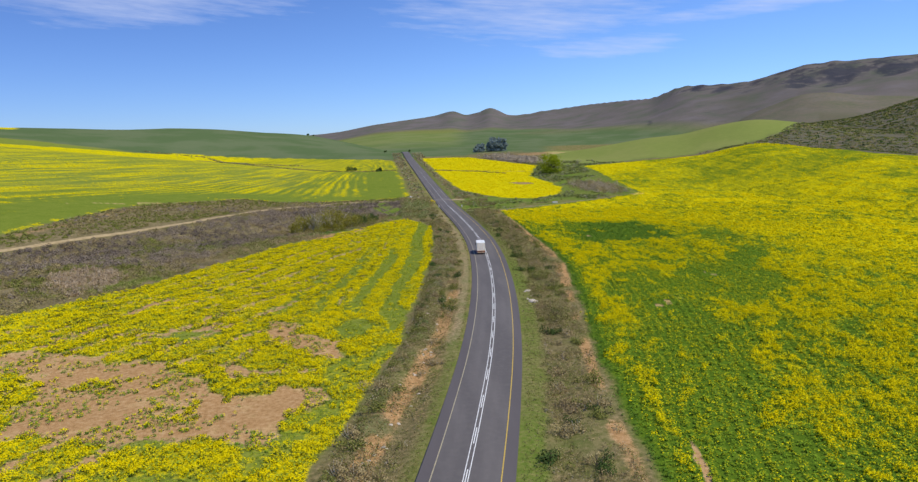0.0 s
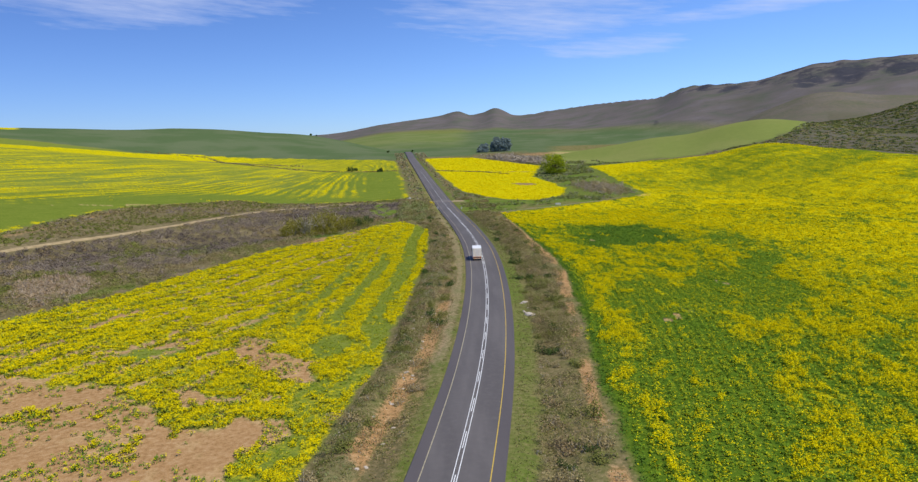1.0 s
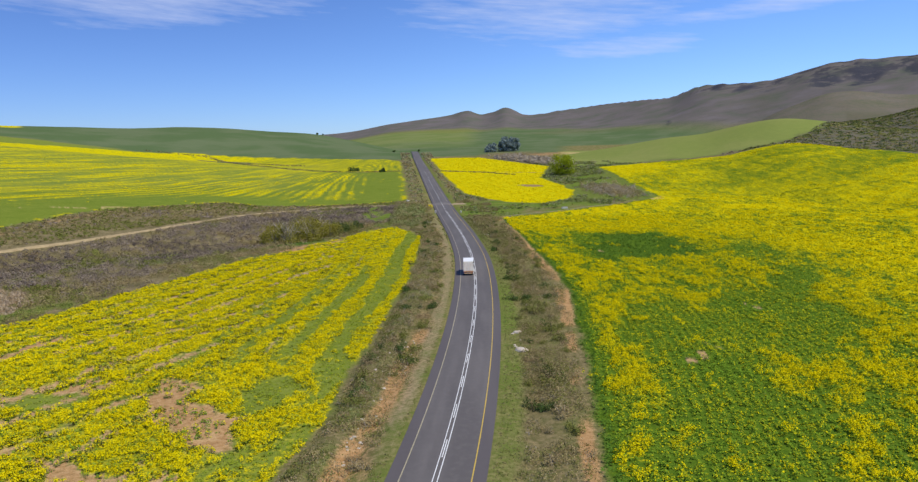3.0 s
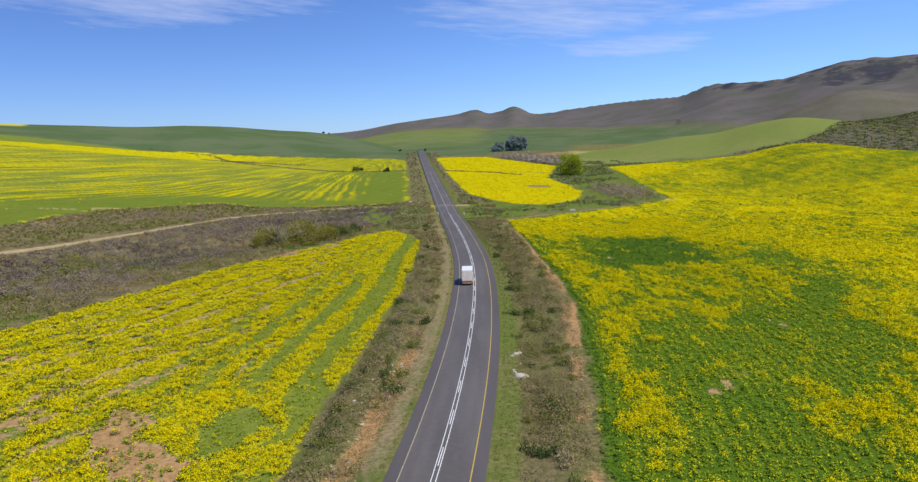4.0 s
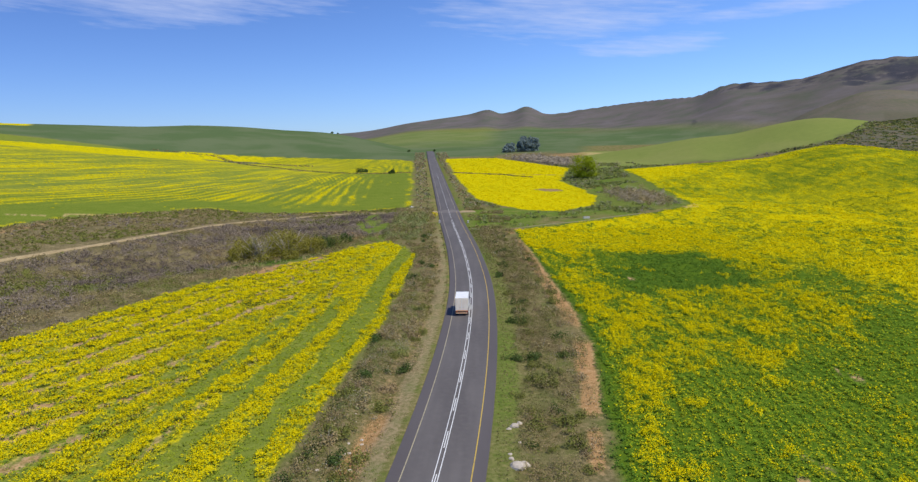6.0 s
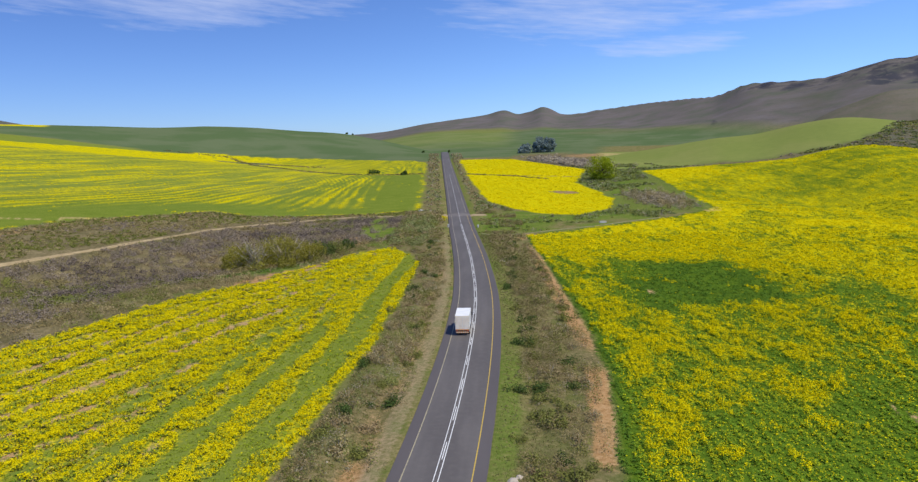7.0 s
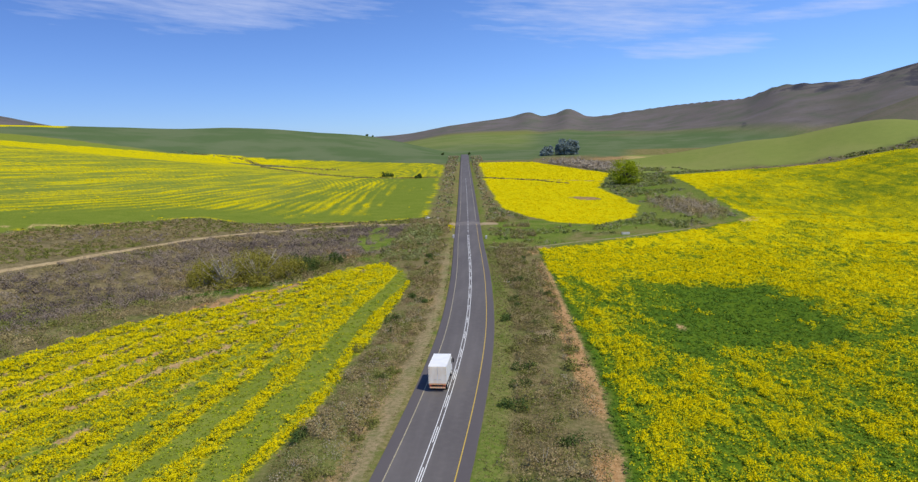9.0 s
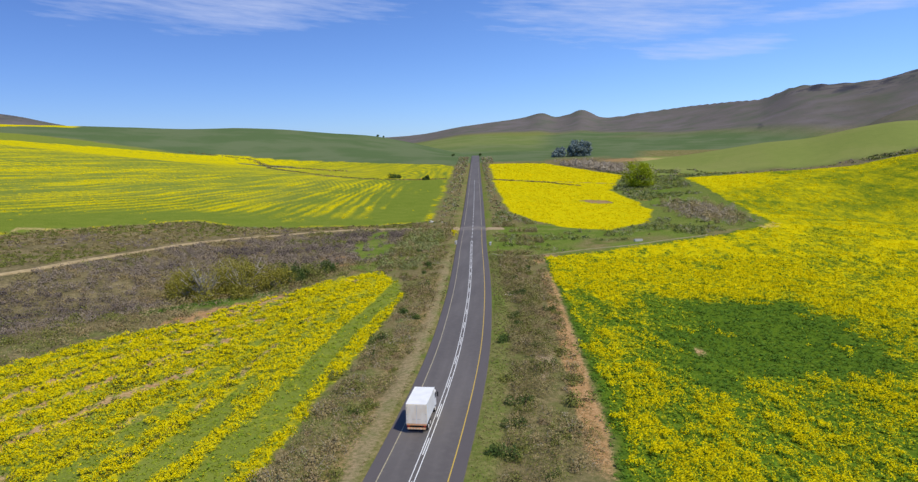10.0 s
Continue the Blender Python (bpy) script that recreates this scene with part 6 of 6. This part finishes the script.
def wheel(parent, x, y, radius, width, tyre, steel):
    bm = bmesh.new()
    bmesh.ops.create_cone(bm, cap_ends=True, segments=24, radius1=radius, radius2=radius, depth=width, matrix=pose(x, y, radius, 0, 90, 0))
    bmesh.ops.bevel(bm, geom=[e for e in bm.edges if len(e.link_faces) == 2 and any(len(f.verts) > 4 for f in e.link_faces)], offset=0.05, segments=2, affect="EDGES")
    w = part("wheel", bm, tyre, parent, "black rubber tyre")
    bm = bmesh.new()
    side = 1 if x > 0 else -1
    bmesh.ops.create_cone(bm, cap_ends=True, segments=20, radius1=radius * 0.55, radius2=radius * 0.45, depth=0.06, matrix=pose(x + side * (width / 2 + 0.02), y, radius, 0, 90 * side, 0))
    part("rim", bm, steel, w, "grey steel rim")


def make_truck(x, y, turn):
    white = Nodes("truck_white", 0.45, 0.4)
    white_mat = white.done(white.mix(white.step(white.noise(0.9, 4), 0.3, 0.7), (0.88, 0.87, 0.85), (0.80, 0.79, 0.76)))
    dirty = Nodes("dusty_white", 0.6, 0.3)
    dirty_mat = dirty.done(dirty.mix(dirty.step(dirty.noise(2.2, 5, (1, 1, 0.4)), 0.35, 0.7), (0.95, 0.85, 0.70), (0.90, 0.77, 0.60)))
    steel = plain("galvanised_steel", (0.72, 0.68, 0.61), 0.5, 0.4, 0.1)
    black = plain("chassis_black", (0.03, 0.03, 0.032), 0.7)
    orange = plain("orange_reflector", (0.88, 0.47, 0.22), 0.4, 0.5)
    pale = plain("pale_reflector", (0.86, 0.66, 0.46), 0.4, 0.5)
    red = plain("red_lamp", (0.45, 0.03, 0.02), 0.3, 0.5)
    tyre = plain("tyre_rubber", (0.02, 0.02, 0.02), 0.85)
    glass = plain("dark_glass", (0.02, 0.025, 0.03), 0.08, 0.6)
    t = tagged(new("box_truck"), "white box truck with dusty rear doors driving on the road", "truck")
    t.matrix_basis = pose(x, y, float(road_z(y)) + 0.05, 0, 0, turn) @ Matrix.Diagonal((0.93, 0.88, 0.95, 1))
    box_part("cargo_box", t, white_mat, -1.25, 1.25, 0, 6.4, 1.05, 3.55, bevel=0.05)
    box_part("roof_rail", t, white_mat, -1.28, -1.2, 0.02, 6.38, 3.5, 3.58)
    box_part("roof_rail", t, white_mat, 1.2, 1.28, 0.02, 6.38, 3.5, 3.58)
    for s in (-1, 1):
        lo, hi = sorted((0.03 * s, 1.16 * s))
        d = box_part("rear_door", t, dirty_mat, lo, hi, -0.05, 0.01, 1.2, 3.42, label="dusty off-white rear door")
        for off in (0.14, 0.34):
            bm = bmesh.new()
            bmesh.ops.create_cone(bm, cap_ends=True, segments=8, radius1=0.016, radius2=0.016, depth=2.15, matrix=pose(off * s, -0.058, 2.3))
            part("lock_rod", bm, dirty_mat, d, "cream-painted lock rod")
        box_part("handle", d, steel, *sorted((0.12 * s, 0.5 * s)), -0.08, -0.05, 1.72, 1.77, bevel=0.005)
        for z in (1.5, 2.3, 3.1):
            box_part("hinge", d, steel, *sorted((1.05 * s, 1.22 * s)), -0.07, -0.04, z, z + 0.07, bevel=0.005)
        box_part("corner_post", t, dirty_mat, *sorted((1.17 * s, 1.26 * s)), -0.04, 0.03, 1.08, 3.5)
        box_part("tail_lamp", t, red, *sorted((0.85 * s, 1.15 * s)), -0.1, -0.02, 0.83, 0.95, label="red tail lamp")
        box_part("mud_flap", t, black, *sorted((0.7 * s, 1.2 * s)), 0.45, 0.48, 0.3, 0.95)
        for wy in (1.2, 2.4, 7.3):
            wheel(t, 1.0 * s, wy, 0.48, 0.5 if wy < 5 else 0.3, tyre, steel)
        box_part("chassis_rail", t, black, *sorted((0.35 * s, 0.5 * s)), 0.1, 8.2, 0.75, 1.04)
    box_part("door_header", t, dirty_mat, -1.2, 1.2, -0.04, 0.02, 3.42, 3.53)
    box_part("chevron_board", t, orange, -1.2, 1.2, -0.06, 0.0, 0.98, 1.18, label="orange reflective board")
    box_part("underrun_bar", t, orange, -1.12, 1.12, -0.12, -0.02, 0.52, 0.72, label="orange and red bumper bar")
    for i in range(6):
        box_part("stripe", t, pale, -1.05 + i * 0.38, -0.9 + i * 0.38, -0.135, -0.115, 0.53, 0.71, bevel=0.0)
    bm = bmesh.new()
    box(bm, -1.15, 1.15, 6.55, 8.45, 0.6, 2.75, 0.12)
    for v in bm.verts:
        if v.co.y > 8 and v.co.z > 1.7:
            v.co.y -= 0.28
    cab = part("cab", bm, white_mat, t, "white painted cab")
    box_part("windscreen", cab, glass, -1.02, 1.02, 8.2, 8.26, 1.75, 2.5)
    for s in (-1, 1):
        box_part("side_window", cab, glass, *sorted((1.13 * s, 1.17 * s)), 7.2, 8.0, 1.75, 2.45)
        box_part("mirror", cab, black, *sorted((1.25 * s, 1.45 * s)), 8.15, 8.3, 1.75, 2.35)
    return t


make_truck(11.35, 195.4, -1.0)


# ---- small things ----
def rock(x, y, size, seed, label, material):
    random.seed(seed)
    bm = bmesh.new()
    bmesh.ops.create_icosphere(bm, subdivisions=2, radius=size)
    for v in bm.verts:
        k = 1 + 0.35 * noise.noise(v.co * (1.3 / size) + Vector((seed, 0, 0)))
        v.co = Vector((v.co.x * k * 1.2, v.co.y * k, v.co.z * k * 0.7))
    ob = part("rock", bm, material, None)
    ob.matrix_basis = pose(x, y, float(land(x, y)) + size * 0.15 - 0.08, random.uniform(-15, 15), random.uniform(-15, 15), random.uniform(0, 360))
    return tagged(ob, label, "rock", "pale rocks on the verge")


STONE = Nodes("pale_stone", 0.9, 0.2)
STONE_MAT = STONE.bump(STONE.noise(6, 4), 0.6, 0.05).done(STONE.mix(STONE.noise(2.5, 4), (0.36, 0.29, 0.22), (0.66, 0.58, 0.48)))
CONCRETE = plain("concrete", (0.62, 0.60, 0.56), 0.85, 0.2, vary=0.3, scale=1.5)
for i, (rx, ry, s) in enumerate(((18.0, 136.3, 0.75), (18.9, 137.0, 0.45), (17.5, 137.9, 0.3), (18.2, 146.0, 0.5), (18.9, 147.1, 0.35), (17.6, 145.2, 0.28), (17.4, 138.9, 0.25), (19.3, 270.0, 0.5), (20.6, 270.3, 0.4), (18.5, 269.7, 0.3), (18.6, 142.0, 0.22))):
    rock(rx, ry, s, i + 3, "pale sandstone rock on the grass verge", STONE_MAT)
random.seed(77)
bank_stones = []
for i in range(70):
    ry = random.uniform(62, 150)
    bank_stones.append((float(road_x(ry)) - 10.4 + random.gauss(0, 0.9), ry, random.uniform(0.1, 0.28)))
for i, (rx, ry, s) in enumerate(bank_stones):
    rock(rx, ry, s, 40 + i, "small sandy stone on the eroded bank", STONE_MAT)


def headwall(x, y, turn, label):
    bm = bmesh.new()
    box(bm, -0.9, 0.9, -0.2, 0.2, -0.6, 0.75, 0.04)
    base = part("culvert_headwall", bm, CONCRETE, None)
    base.matrix_basis = pose(x, y, float(height(x, y)) - 0.05, 0, 0, turn)
    tagged(base, label, "headwall", "culvert headwalls")
    bm = bmesh.new()
    box(bm, -1.0, 1.0, -0.28, 0.28, 0.75, 0.9, 0.03)
    part("coping", bm, CONCRETE, base)


headwall(-0.6, 347, 85, "whitewashed concrete culvert headwall beside the road")
headwall(10.9, 344, 85, "whitewashed concrete culvert headwall beside the road")


def trough(x, y, turn):
    t = tagged(new("water_trough"), "white concrete water trough in the scrub", "trough")
    t.matrix_basis = pose(x, y, float(height(x, y)) - 0.05, 0, 0, turn)
    for args, nm in (((-1.3, 1.3, -0.5, 0.5, 0, 0.12), "base"), ((-1.3, 1.3, -0.5, -0.4, 0.12, 0.75), "wall"), ((-1.3, 1.3, 0.4, 0.5, 0.12, 0.75), "wall"), ((-1.3, -1.2, -0.4, 0.4, 0.12, 0.75), "end_wall"), ((1.2, 1.3, -0.4, 0.4, 0.12, 0.75), "end_wall")):
        box_part(nm, t, CONCRETE, *args, bevel=0.015)


trough(59.0, 352.5, 12)
rock(-17.2, 404.8, 0.9, 201, "large whitewashed rock at the farm turning", CONCRETE)
